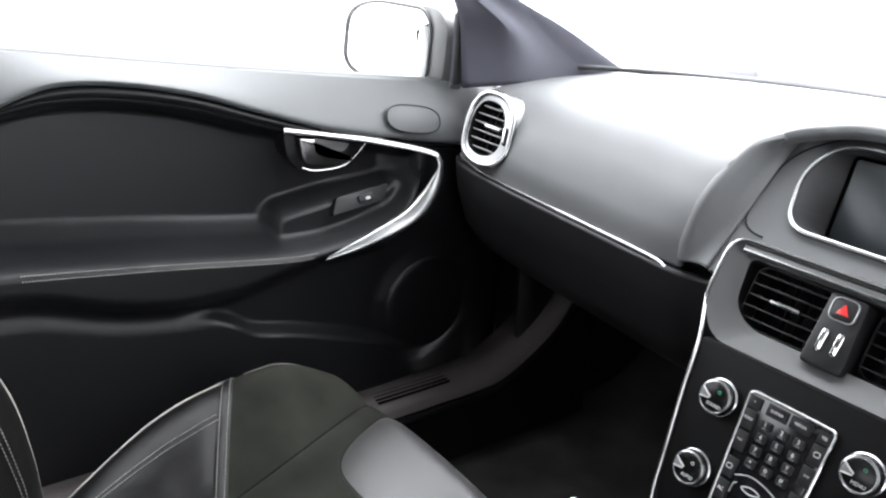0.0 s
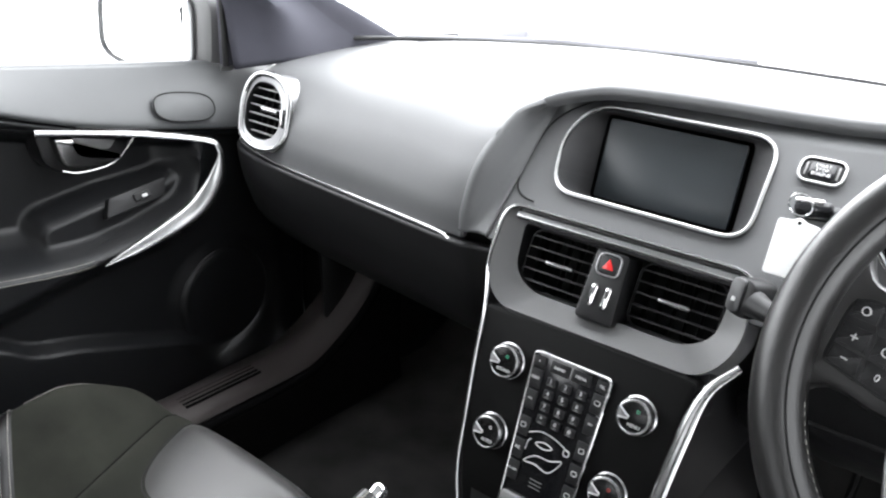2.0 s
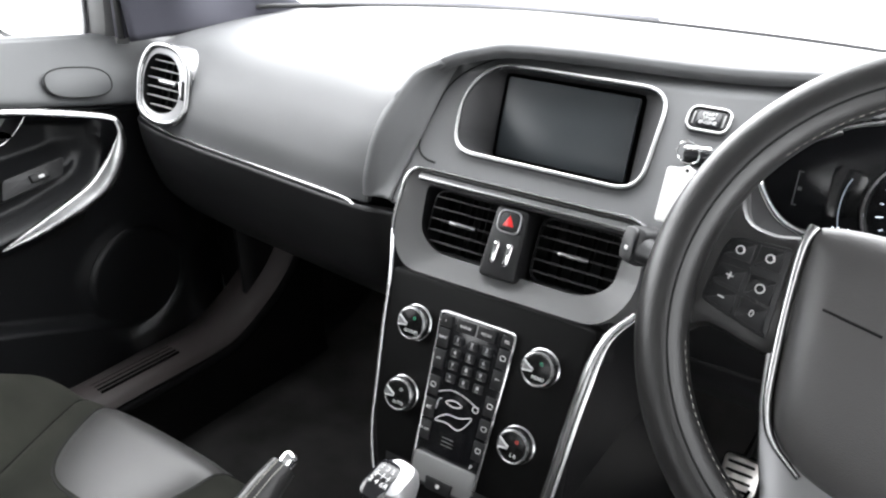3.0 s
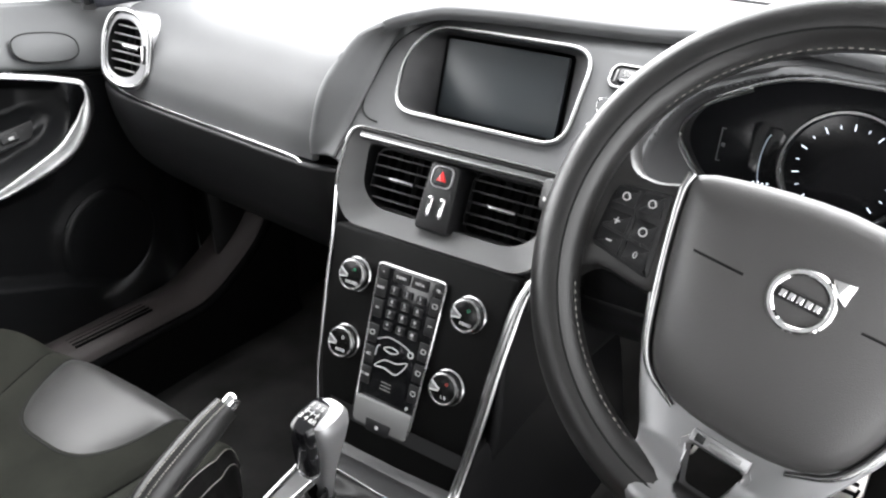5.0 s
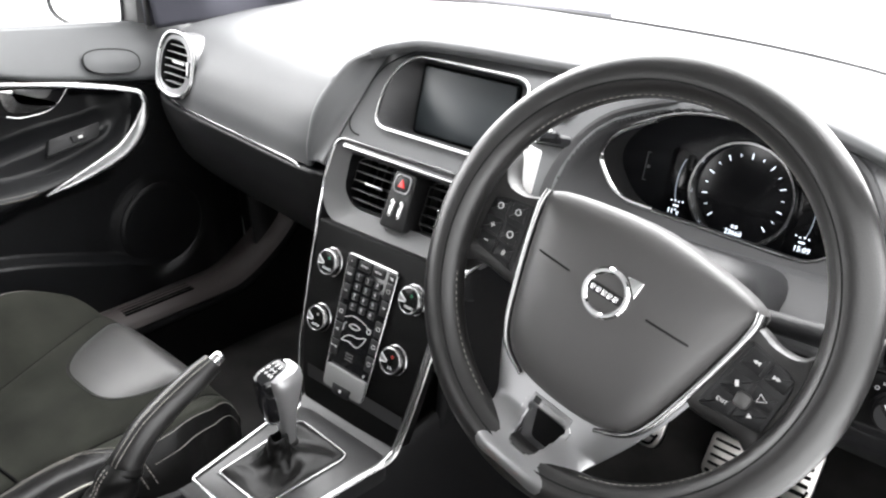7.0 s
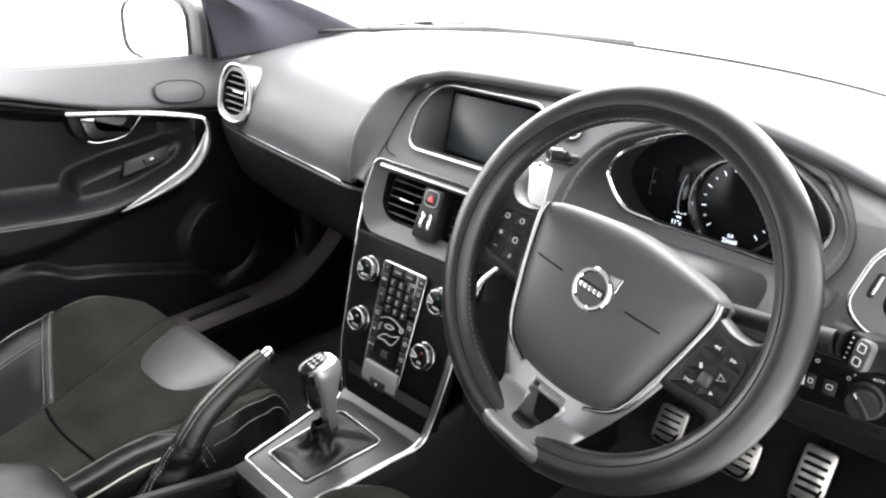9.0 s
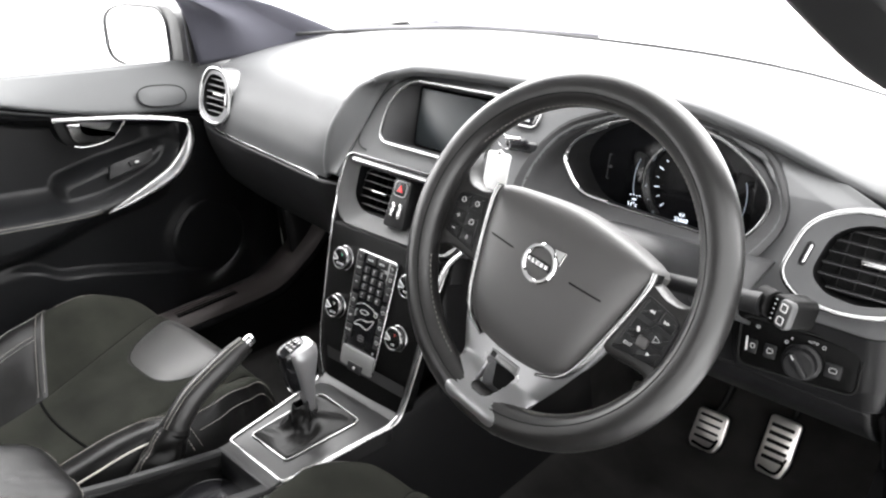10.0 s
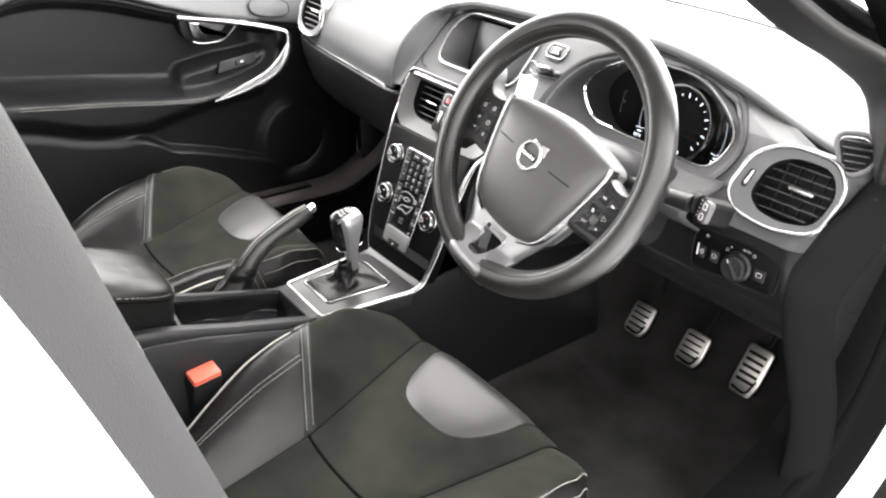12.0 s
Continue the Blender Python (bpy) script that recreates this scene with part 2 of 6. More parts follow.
def ring(outline, width, height, m=None, round_=0.35, z0=0.0):
    """A frame that follows the outline: width outwards, height above z0."""
    n = len(outline)
    b = min(width, height) * round_
    prof = [(0, 0), (0, height - b), (b * 0.3, height - b * 0.3), (b, height), (width - b, height), (width - b * 0.3, height - b * 0.3), (width, height - b), (width, 0)]
    lines = [[(x, y, z0 + z) for x, y in offset(outline, d)] for d, z in prof]
    k = len(prof)
    verts = [v for l in lines for v in l]
    faces = [(j * n + i, j * n + (i + 1) % n, ((j + 1) % k) * n + (i + 1) % n, ((j + 1) % k) * n + i) for j in range(k) for i in range(n)]
    me = data(verts, faces)
    return moved(me, m) if m else me


def funnel(outer, inner, z_out, z_in, m=None):
    """The sloping wall between two outlines."""
    n = len(outer)
    verts = [(x, y, z_out) for x, y in outer] + [(x, y, z_in) for x, y in inner]
    me = data(verts, [(i, (i + 1) % n, n + (i + 1) % n, n + i) for i in range(n)])
    return moved(me, m) if m else me


def cut(me, m, outline):
    """Takes out the faces whose centre lies inside an outline on the plane m."""
    inv = m.inverted()
    bm = bmesh.new()
    bm.from_mesh(me)
    gone = []
    for f in bm.faces:
        q = inv @ f.calc_center_median()
        if abs(q.z) > 0.13:
            continue
        inside = False
        for i in range(len(outline)):
            (xa, ya), (xb, yb) = outline[i - 1], outline[i]
            if (ya > q.y) != (yb > q.y) and q.x < xa + (xb - xa) * (q.y - ya) / (yb - ya):
                inside = not inside
        if inside:
            gone.append(f)
    bmesh.ops.delete(bm, geom=gone, context="FACES")
    bm.to_mesh(me)
    bm.free()
    return me


def lathe(profile, n=32, m=None):
    verts = [(r * math.cos(2 * math.pi * k / n), r * math.sin(2 * math.pi * k / n), z) for r, z in profile for k in range(n)]
    faces = [(j * n + k, j * n + (k + 1) % n, (j + 1) * n + (k + 1) % n, (j + 1) * n + k) for j in range(len(profile) - 1) for k in range(n)]
    faces += [tuple(range(n))[::-1], tuple(range(len(verts) - n, len(verts)))]
    me = data(verts, faces)
    return moved(me, m) if m else me


def box(w, h, d, m=None, bevel=0.0015):
    """Width, height, depth, its face at z = 0."""
    return slab(rr(w, h, bevel * 1.5, 2), d, bevel, m)


def on(origin, up=(0, 0, 1), right=(1, 0, 0)):
    """A plane's pose: x along right, y up the plane, z out of it."""
    u = Vector(up).normalized()
    x = Vector(right)
    x = (x - u * x.dot(u)).normalized()
    z = x.cross(u)
    return Matrix.Translation(origin) @ Matrix((x, u, z)).transposed().to_4x4()


def at(m, x, y, z=0.0, turn=0.0):
    return m @ Matrix.Translation((x, y, z)) @ Matrix.Rotation(radians(turn), 4, "Z")


def words(text, size, m, thick=0.0003):
    cu = bpy.data.curves.new("t", "FONT")
    cu.body, cu.size, cu.align_x, cu.align_y, cu.extrude, cu.resolution_u = text, size, "CENTER", "CENTER", thick, 2
    ob = bpy.data.objects.new("t", cu)
    scene.collection.objects.link(ob)
    bpy.context.view_layer.update()
    me = bpy.data.meshes.new_from_object(ob.evaluated_get(bpy.context.evaluated_depsgraph_get()))
    bpy.data.objects.remove(ob)
    return moved(me, m)


def smooth(a, b, x):
    t = min(1.0, max(0.0, (x - a) / (b - a))) if a != b else float(x > a)
    return t * t * (3 - 2 * t)


def lerp(x, xs, ys):
    return float(np.interp(x, xs, ys))


def eased(xs, ys):
    """A smooth line through the points, as dense lists."""
    q = cat(list(zip(xs, ys)), 8)
    return [p[0] for p in q], [p[1] for p in q]


def dense(outline, step):
    """The closed outline with more points along its long sides."""
    out = []
    for i in range(len(outline)):
        a, b = outline[i], outline[(i + 1) % len(outline)]
        n = max(1, int(math.hypot(b[0] - a[0], b[1] - a[1]) / step))
        out += [(a[0] + (b[0] - a[0]) * k / n, a[1] + (b[1] - a[1]) * k / n) for k in range(n)]
    return out


# ==== PLACE ====
# ---- studio ground and car shell ----
def flat_box(x0, x1, y0, y1, z0, z1):
    bm = bmesh.new()
    bmesh.ops.create_cube(bm, size=1)
    for v in bm.verts:
        v.co = ((x0 + x1) / 2 + v.co.x * (x1 - x0), (y0 + y1) / 2 + v.co.y * (y1 - y0), (z0 + z1) / 2 + v.co.z * (z1 - z0))
    bmesh.ops.bevel(bm, geom=bm.edges[:], offset=min(0.006, (x1 - x0) / 4, (y1 - y0) / 4, (z1 - z0) / 4), segments=2, affect="EDGES")
    me = bpy.data.meshes.new("m")
    bm.to_mesh(me)
    bm.free()
    return me


tagged(part("ground", data([(-60, -60, 0), (60, -60, 0), (60, 60, 0), (-60, 60, 0)], [(0, 1, 2, 3)]), FLOORM), "plain white studio floor", "floor", kind="structure")

body = thing("car_body", "white car body shell with dark inner trim", "car body", (0, 0, 0.25), kind="structure")
# footwell floor with raised toe board and centre tunnel
part("carpet", sheet([[(-0.74, y, z) for y, z in ((-1.1, 0.27), (-0.5, 0.27), (0.1, 0.27), (0.42, 0.268), (0.62, 0.34), (0.72, 0.56))],
                      [(-0.4, y, z) for y, z in ((-1.1, 0.265), (-0.5, 0.265), (0.1, 0.265), (0.42, 0.264), (0.62, 0.335), (0.72, 0.56))],
                      [(-0.14, y, z) for y, z in ((-1.1, 0.27), (-0.5, 0.27), (0.1, 0.27), (0.42, 0.275), (0.62, 0.35), (0.72, 0.56))],
                      [(-0.09, y, z) for y, z in ((-1.1, 0.40), (-0.5, 0.40), (0.1, 0.42), (0.42, 0.48), (0.62, 0.55), (0.72, 0.64))],
                      [(0.09, y, z) for y, z in ((-1.1, 0.40), (-0.5, 0.40), (0.1, 0.42), (0.42, 0.48), (0.62, 0.55), (0.72, 0.64))],
                      [(0.14, y, z) for y, z in ((-1.1, 0.27), (-0.5, 0.27), (0.1, 0.27), (0.42, 0.275), (0.62, 0.35), (0.72, 0.56))],
                      [(0.4, y, z) for y, z in ((-1.1, 0.265), (-0.5, 0.265), (0.1, 0.265), (0.42, 0.264), (0.62, 0.335), (0.72, 0.56))],
                      [(0.70, y, z) for y, z in ((-1.1, 0.27), (-0.5, 0.27), (0.1, 0.27), (0.42, 0.268), (0.62, 0.34), (0.72, 0.56))]], 8, 6),
     CARPET, body, "black looped carpet", solid=0.02)
part("bulkhead", flat_box(-0.86, 0.86, 0.72, 0.76, 0.30, 0.93), HARD, body, "dark bulkhead")
part("roof", sheet([[(x, y, 1.43 - 0.06 * (x / 0.6) ** 2 - 0.05 * ((y + 0.9) / 0.9) ** 2) for y in (0.0, -0.5, -1.0, -1.6, -2.1)] for x in (-0.62, -0.3, 0, 0.3, 0.62)], 6, 4), LININGM, body, "grey roof lining", solid=-0.04)
part("tailgate", flat_box(-0.75, 0.75, -2.16, -2.10, 0.3, 0.95), HARD, body)
part("left_rear_panel", flat_box(-0.86, -0.82, -2.12, -0.66, 0.25, 0.97), HARD, body)
part("right_rear_panel", flat_box(0.82, 0.86, -2.12, -0.96, 0.25, 0.97), HARD, body)

# sills under both doors
SY, SZ = [-0.95, 0.10, 0.155, 0.227, 0.279, 0.34, 0.40], [0.420, 0.414, 0.419, 0.453, 0.490, 0.56, 0.66]
rows = [[(-0.630, y, lerp(y, SY, SZ) - 0.012), (-0.640, y, lerp(y, SY, SZ)), (-0.660, y, lerp(y, SY, SZ) + 0.009), (-0.690, y, lerp(y, SY, SZ) + 0.010), (-0.74, y, lerp(y, SY, SZ) - 0.012)] for y in (-0.95, -0.5, -0.1, 0.1, 0.16, 0.22, 0.28, 0.34, 0.40)]
part("left_sill", sheet(rows, 4, 4), SILLM, body, "dark reddish sill cover")
part("left_sill_side", sheet([[r[0], (-0.634, r[0][1], r[0][2] - 0.01), (-0.638, r[0][1], 0.34), (-0.63, r[0][1], 0.262)] for r in rows], 4, 4), RUBBER, body, "black sill side")
part("left_sill_seal", tube(cat([(r[0][0] + 0.002, r[0][1], r[0][2] - 0.012) for r in rows[2:]], 5), 0.009, seg=10), SEALM, body, "black rubber door seal")
rows = [[(0.655, y, 0.27), (0.672, y, 0.36 + z), (0.70, y, 0.395 + z), (0.745, y, 0.395 + z), (0.775, y, 0.36 + z)] for y, z in ((-0.95, 0.0), (-0.5, 0.0), (0.0, 0.0), (0.3, 0.05), (0.42, 0.1))]
# the right sill takes a blacker material than the left
part("right_sill", sheet(rows, 6, 4), SEALM, body, "near-black sill cover")
for k in range(4):
    part("scuff_rib", tube([(-0.655 - 0.009 * k, -0.10, 0.4245), (-0.655 - 0.009 * k, 0.05, 0.4235)], 0.0025, seg=6), SEALM, body)
# kick panels beside the footwells
for sgn, nm in ((-1, "left_kick_panel"), (1, "right_kick_panel")):
    part(nm, sheet([[(sgn * 0.66, y, 0.28), (sgn * 0.665, y, 0.45), (sgn * 0.68, y, 0.62), (sgn * 0.70, y, 0.80)] for y in (0.22, 0.4, 0.55, 0.72)], 4, 4), HARD, body, solid=0.01)

part("left_wing", flat_box(-0.90, -0.855, 0.28, 0.85, 0.25, 0.93), RUBBER, body)
part("left_rocker", flat_box(-0.87, -0.776, -0.95, 0.80, 0.22, 0.372), RUBBER, body)
part("left_hinge_post", flat_box(-0.86, -0.72, 0.345, 0.42, 0.30, 0.92), RUBBER, body)
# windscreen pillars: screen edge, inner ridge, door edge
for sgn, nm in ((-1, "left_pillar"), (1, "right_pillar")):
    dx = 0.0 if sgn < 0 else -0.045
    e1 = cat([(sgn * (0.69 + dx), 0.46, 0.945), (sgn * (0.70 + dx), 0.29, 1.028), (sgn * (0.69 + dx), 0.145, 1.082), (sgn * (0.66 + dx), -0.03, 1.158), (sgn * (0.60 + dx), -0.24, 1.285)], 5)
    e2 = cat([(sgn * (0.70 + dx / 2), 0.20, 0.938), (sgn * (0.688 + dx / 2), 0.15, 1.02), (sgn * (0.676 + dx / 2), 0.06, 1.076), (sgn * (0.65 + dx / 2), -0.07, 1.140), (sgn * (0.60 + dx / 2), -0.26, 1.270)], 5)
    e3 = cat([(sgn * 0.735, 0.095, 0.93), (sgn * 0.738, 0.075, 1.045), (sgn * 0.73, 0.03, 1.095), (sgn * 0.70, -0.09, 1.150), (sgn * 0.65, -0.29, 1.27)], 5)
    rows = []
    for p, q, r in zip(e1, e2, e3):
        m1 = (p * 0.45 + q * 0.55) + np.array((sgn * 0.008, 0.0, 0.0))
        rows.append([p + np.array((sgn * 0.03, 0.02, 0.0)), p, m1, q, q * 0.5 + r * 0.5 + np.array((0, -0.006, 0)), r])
    # the right pillar gets a blacker material to stand for its shade
    part(nm, sheet(rows, 2, 4), PILLAR if sgn < 0 else RUBBER, body, "dark windscreen pillar trim, the right one blackened for shade", solid=0.012)
for sgn, nm in ((-1, "left_hinge_panel"), (1, "right_hinge_panel")):
    part(nm, flat_box(min(sgn * 0.70, sgn * 0.84), max(sgn * 0.70, sgn * 0.84), 0.30, 0.74, 0.30, 0.93), RUBBER, body)
# door mirror corner cover on the passenger side
part("corner_cover", slab([(0.135, 0.925), (0.30, 0.93), (0.235, 0.985), (0.135, 1.045)], 0.02, 0.003, Matrix(((0, 0, 1, -0.795), (1, 0, 0, 0), (0, 1, 0, 0), (0, 0, 0, 1)))), PILLAR, body, "dark triangular corner cover")
part("corner_bar", tube([(-0.80, 0.135, 0.925), (-0.80, 0.134, 1.05)], 0.006, seg=8), RUBBER, body)

# windscreen base and glass
base_line = [(x, 0.60 - 0.33 * (abs(x) / 0.76) ** 2.6, 0.962 + 0.012 * (1 - (x / 0.76) ** 2)) for x in np.linspace(-0.745, 0.745, 21)]
part("windscreen_seal", tube(base_line, 0.0045, seg=8), TRIMM, body, "black windscreen edge seal")
top_line = [(x * 0.78, -0.10 - 0.06 * (x / 0.76) ** 2, 1.375 - 0.02 * (x / 0.76) ** 2) for x, _, _ in base_line]
scr = part("windscreen", sheet([[Vector(a).lerp(Vector(b), t) for t in (0, 0.33, 0.66, 1)] for a, b in zip(base_line, top_line)], 2, 3), GLASS, body, "clear windscreen glass")
scr.visible_shadow = False
part("cowl", sheet([[(x, y + 0.012, z - 0.012), (x, y + 0.12, z - 0.03), (x, y + 0.22, z - 0.06)] for x, y, z in base_line], 2, 3), RUBBER, body, "black cowl below the windscreen")
part("bonnet", sheet([[(x, y + 0.24, z - 0.06), (x, y + 0.55, z - 0.08), (x, y + 1.1, z - 0.22)] for x, y, z in base_line], 2, 3), PAINT, body, "white bonnet")

# right door opening: weatherstrip and white painted frame
ap = [(0.70, -0.10, 1.33), (0.735, -0.66, 1.38), (0.74, -0.83, 1.27), (0.745, -0.845, 1.13), (0.745, -0.815, 1.02), (0.745, -0.765, 0.88), (0.745, -0.70, 0.68), (0.745, -0.62, 0.52), (0.745, -0.50, 0.43), (0.745, -0.30, 0.395), (0.745, -0.05, 0.40), (0.745, 0.12, 0.45), (0.745, 0.22, 0.56), (0.745, 0.26, 0.75), (0.755, 0.29, 0.92), (0.76, 0.16, 1.05), (0.70, -0.10, 1.33)]
apf = [Vector(p) for p in cat(ap, 6)]
mid = Vector((0.74, -0.28, 0.85))


def strip(outs, offs):
    rows = []
    for p in outs:
        d = Vector((0, p.y - mid.y, p.z - mid.z)).normalized()
        rows.append([p + d * o + Vector((x, 0, 0)) for x, o in offs])
    return sheet(rows, 1, 3)


fore_seal = [p for i, p in enumerate(apf) if i > 20 and p.y > -0.58]
part("door_seal", tube(fore_seal, 0.011, seg=10), SEALM, body, "black rubber door seal")
cut_ = next(i for i, p in enumerate(apf) if p.y < -0.60)
low_ = [p for i, p in enumerate(apf) if i > cut_ and p.y >= -0.63]
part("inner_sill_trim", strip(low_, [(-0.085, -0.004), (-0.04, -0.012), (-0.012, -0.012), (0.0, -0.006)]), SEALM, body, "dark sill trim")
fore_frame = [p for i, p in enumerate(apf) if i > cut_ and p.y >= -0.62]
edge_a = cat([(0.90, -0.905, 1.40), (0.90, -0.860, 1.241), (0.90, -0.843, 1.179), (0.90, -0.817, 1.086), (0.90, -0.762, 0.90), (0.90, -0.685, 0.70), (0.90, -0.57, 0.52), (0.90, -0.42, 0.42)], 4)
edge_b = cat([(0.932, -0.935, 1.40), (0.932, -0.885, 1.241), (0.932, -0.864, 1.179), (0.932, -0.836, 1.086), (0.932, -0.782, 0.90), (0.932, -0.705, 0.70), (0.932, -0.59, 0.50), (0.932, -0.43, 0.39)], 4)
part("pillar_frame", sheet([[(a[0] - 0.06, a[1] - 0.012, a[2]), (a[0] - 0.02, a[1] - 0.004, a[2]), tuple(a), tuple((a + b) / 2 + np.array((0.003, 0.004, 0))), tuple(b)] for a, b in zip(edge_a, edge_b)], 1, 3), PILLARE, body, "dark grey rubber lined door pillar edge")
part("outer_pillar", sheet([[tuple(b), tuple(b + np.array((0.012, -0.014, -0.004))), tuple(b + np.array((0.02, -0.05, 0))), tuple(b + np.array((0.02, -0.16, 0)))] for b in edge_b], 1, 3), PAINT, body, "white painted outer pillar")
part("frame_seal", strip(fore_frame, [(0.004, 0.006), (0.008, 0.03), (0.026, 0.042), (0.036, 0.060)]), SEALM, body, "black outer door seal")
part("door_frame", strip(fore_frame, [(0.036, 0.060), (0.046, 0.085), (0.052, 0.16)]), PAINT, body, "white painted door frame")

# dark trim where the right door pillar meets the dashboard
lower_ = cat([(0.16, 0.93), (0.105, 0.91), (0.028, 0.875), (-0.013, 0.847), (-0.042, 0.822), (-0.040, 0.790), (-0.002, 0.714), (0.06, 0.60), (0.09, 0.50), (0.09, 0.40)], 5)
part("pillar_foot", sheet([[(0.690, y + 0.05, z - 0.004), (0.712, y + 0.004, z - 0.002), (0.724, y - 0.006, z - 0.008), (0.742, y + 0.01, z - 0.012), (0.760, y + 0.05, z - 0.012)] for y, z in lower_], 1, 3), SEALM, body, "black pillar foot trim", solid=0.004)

# ---- passenger door, closed ----
door = thing("passenger_door", "closed black door panel with chrome loop and stitched armrest", "car door", (-0.82, -0.2, 0.38))
BY, BELT = eased([-0.66, -0.58, -0.295, 0.14, 0.34], [1.0, 0.993, 0.963, 0.924, 0.905])
TY, TZ = eased([-0.66, -0.60, -0.53, -0.45, -0.35, -0.235, -0.10, 0.07, 0.20, 0.34], [0.893, 0.920, 0.934, 0.932, 0.914, 0.880, 0.848, 0.818, 0.80, 0.79])
AY, AZ = eased([-0.66, -0.60, -0.41, -0.17, -0.02, 0.05, 0.09, 0.34], [0.722, 0.718, 0.698, 0.672, 0.698, 0.745, 0.80, 0.80])
UY, UZ = eased([-0.66, -0.586, -0.454, -0.315, -0.14, 0.0, 0.06, 0.34], [0.66, 0.655, 0.615, 0.605, 0.64, 0.655, 0.70, 0.74])
KY, KZ = eased([-0.42, -0.34, -0.30, -0.26, -0.18, -0.02, 0.09, 0.34], [0.600, 0.586, 0.570, 0.545, 0.524, 0.470, 0.430, 0.40])


def door_x(y, z):
    top, arm, under = lerp(y, TY, TZ), lerp(y, AY, AZ), lerp(y, UY, UZ)
    x = -0.800
    inset = (1 - smooth(top - 0.030, top - 0.002, z)) * smooth(arm - 0.004, arm + 0.045, z) * (1 - smooth(0.0, 0.085, y))
    x -= 0.046 * inset
    # switch island in the inset
    crown = lerp(y, [-0.23, -0.20, -0.11, -0.01, 0.05], [0.715, 0.735, 0.75, 0.758, 0.77])
    isl = smooth(-0.226, -0.205, y) * (1 - smooth(0.0, 0.06, y)) * (1 - smooth(crown - 0.022, crown + 0.012, z))
    x += 0.043 * isl * inset
    ledge = smooth(under - 0.022, under + 0.035, z) * (1 - smooth(arm - 0.010, arm + 0.020, z)) * (1 - smooth(0.0, 0.09, y))
    x += 0.045 * ledge
    # map pocket
    pocket = lerp(y, KY, KZ)
    low = (1 - smooth(pocket - 0.012, pocket + 0.006, z)) * smooth(-0.40, -0.30, y) * (1 - smooth(-0.06, 0.17, y))
    x += 0.030 * low
    x += 0.017 * (1 - smooth(-0.40, -0.30, y)) * (1 - smooth(under - 0.04, under + 0.01, z))
    # speaker bulge
    d = math.hypot(y - 0.095, z - 0.505)
    x += 0.009 * (1 - smooth(0.075, 0.125, d))
    x -= 0.05 * smooth(0.2, 0.34, y)
    return x


def seam_z(y):
    """Lower edge of the window rail."""
    return lerp(y, TY, TZ) + 0.004 + 0.012 * smooth(-0.62, -0.52, y) * (1 - 0.6 * smooth(-0.3, -0.1, y))


def door_p(y, s):
    bottom = 0.32 + 0.02 * smooth(0.1, 0.3, y)
    z = bottom + (lerp(y, TY, TZ) - 0.001 - bottom) * s
    return (door_x(y, z), y, z)


def rail_p(y, s):
    """The soft rail: a rolled lower lip, then a face leaning back to the window."""
    z0, z1 = seam_z(y), lerp(y, BY, BELT)
    x0 = -0.784 - 0.05 * smooth(0.2, 0.34, y)
    if s < 0.2:
        a = s / 0.2 * math.pi / 2
        return (x0 - 0.010 + 0.010 * math.sin(a), y, z0 + 0.008 * (1 - math.cos(a)))
    f = (s - 0.2) / 0.8
    return (x0 - 0.048 * f ** 1.25, y, z0 + 0.008 + (z1 - z0 - 0.008) * f)


part("panel", field(door_p, -0.64, 0.34, 0, 1, 220, 190), DOORP, door, "black grained door panel", solid=0.03)
part("rail_lip", field(lambda y, f: (door_x(y, lerp(y, TY, TZ)) + 0.008 * math.sin(math.pi * f), y, lerp(y, TY, TZ) - 0.002 + (seam_z(y) + 0.004 - lerp(y, TY, TZ)) * f), -0.64, 0.34, 0, 1, 120, 8), DOORP, door, "black rolled edge under the rail", solid=0.01)
part("waist_rail", field(rail_p, -0.64, 0.34, 0, 1, 120, 24), RAILM, door, "soft grey window rail", solid=0.01)
part("rail_cap", sheet([[(-0.830 - 0.05 * smooth(0.2, 0.34, y), y, lerp(y, BY, BELT) - 0.003), (-0.836 - 0.05 * smooth(0.2, 0.34, y), y, lerp(y, BY, BELT) + 0.003), (-0.85 - 0.05 * smooth(0.2, 0.34, y), y, lerp(y, BY, BELT) + 0.002), (-0.865 - 0.05 * smooth(0.2, 0.34, y), y, lerp(y, BY, BELT) - 0.02)] for y in np.linspace(-0.64, 0.34, 12)], 2, 3), RAILM, door)
part("outer_skin", sheet([[(-0.870, y, lerp(y, BY, BELT) - 0.015), (-0.90, y, 0.8), (-0.91, y, 0.6), (-0.87, y, 0.3)] for y in (-0.66, -0.3, 0.1, 0.6)], 3, 4), PAINT, door, "white outer door skin", solid=0.01)
loop = [(-0.800, -0.203, 0.871), (-0.797, -0.16, 0.864), (-0.785, -0.05, 0.843), (-0.762, 0.05, 0.820), (-0.757, 0.068, 0.806), (-0.757, 0.066, 0.775), (-0.757, 0.045, 0.740), (-0.757, 0.005, 0.708), (-0.762, -0.07, 0.680), (-0.772, -0.145, 0.655)]
lp = cat(loop, 5)
part("chrome_loop", tube([(p[0] + 0.013 * smooth(12, 24, i), p[1], p[2]) for i, p in enumerate(lp)], [lerp(i / (len(lp) - 1), [0, 0.1, 0.2, 0.4, 0.5, 0.58, 0.72, 0.82, 0.94, 1], [0.010, 0.0105, 0.0075, 0.0048, 0.006, 0.012, 0.0165, 0.015, 0.008, 0.001]) for i in range(len(lp))], seg=12, flat=0.42, up=(0.78, 0, 0.62)), CHROME, door, "satin chrome loop trim")

# ---- dashboard ----
RV = on((0.623, 0.0775, 0.889), (0, 0.36, 0.93), (0.985, 0.17, 0))
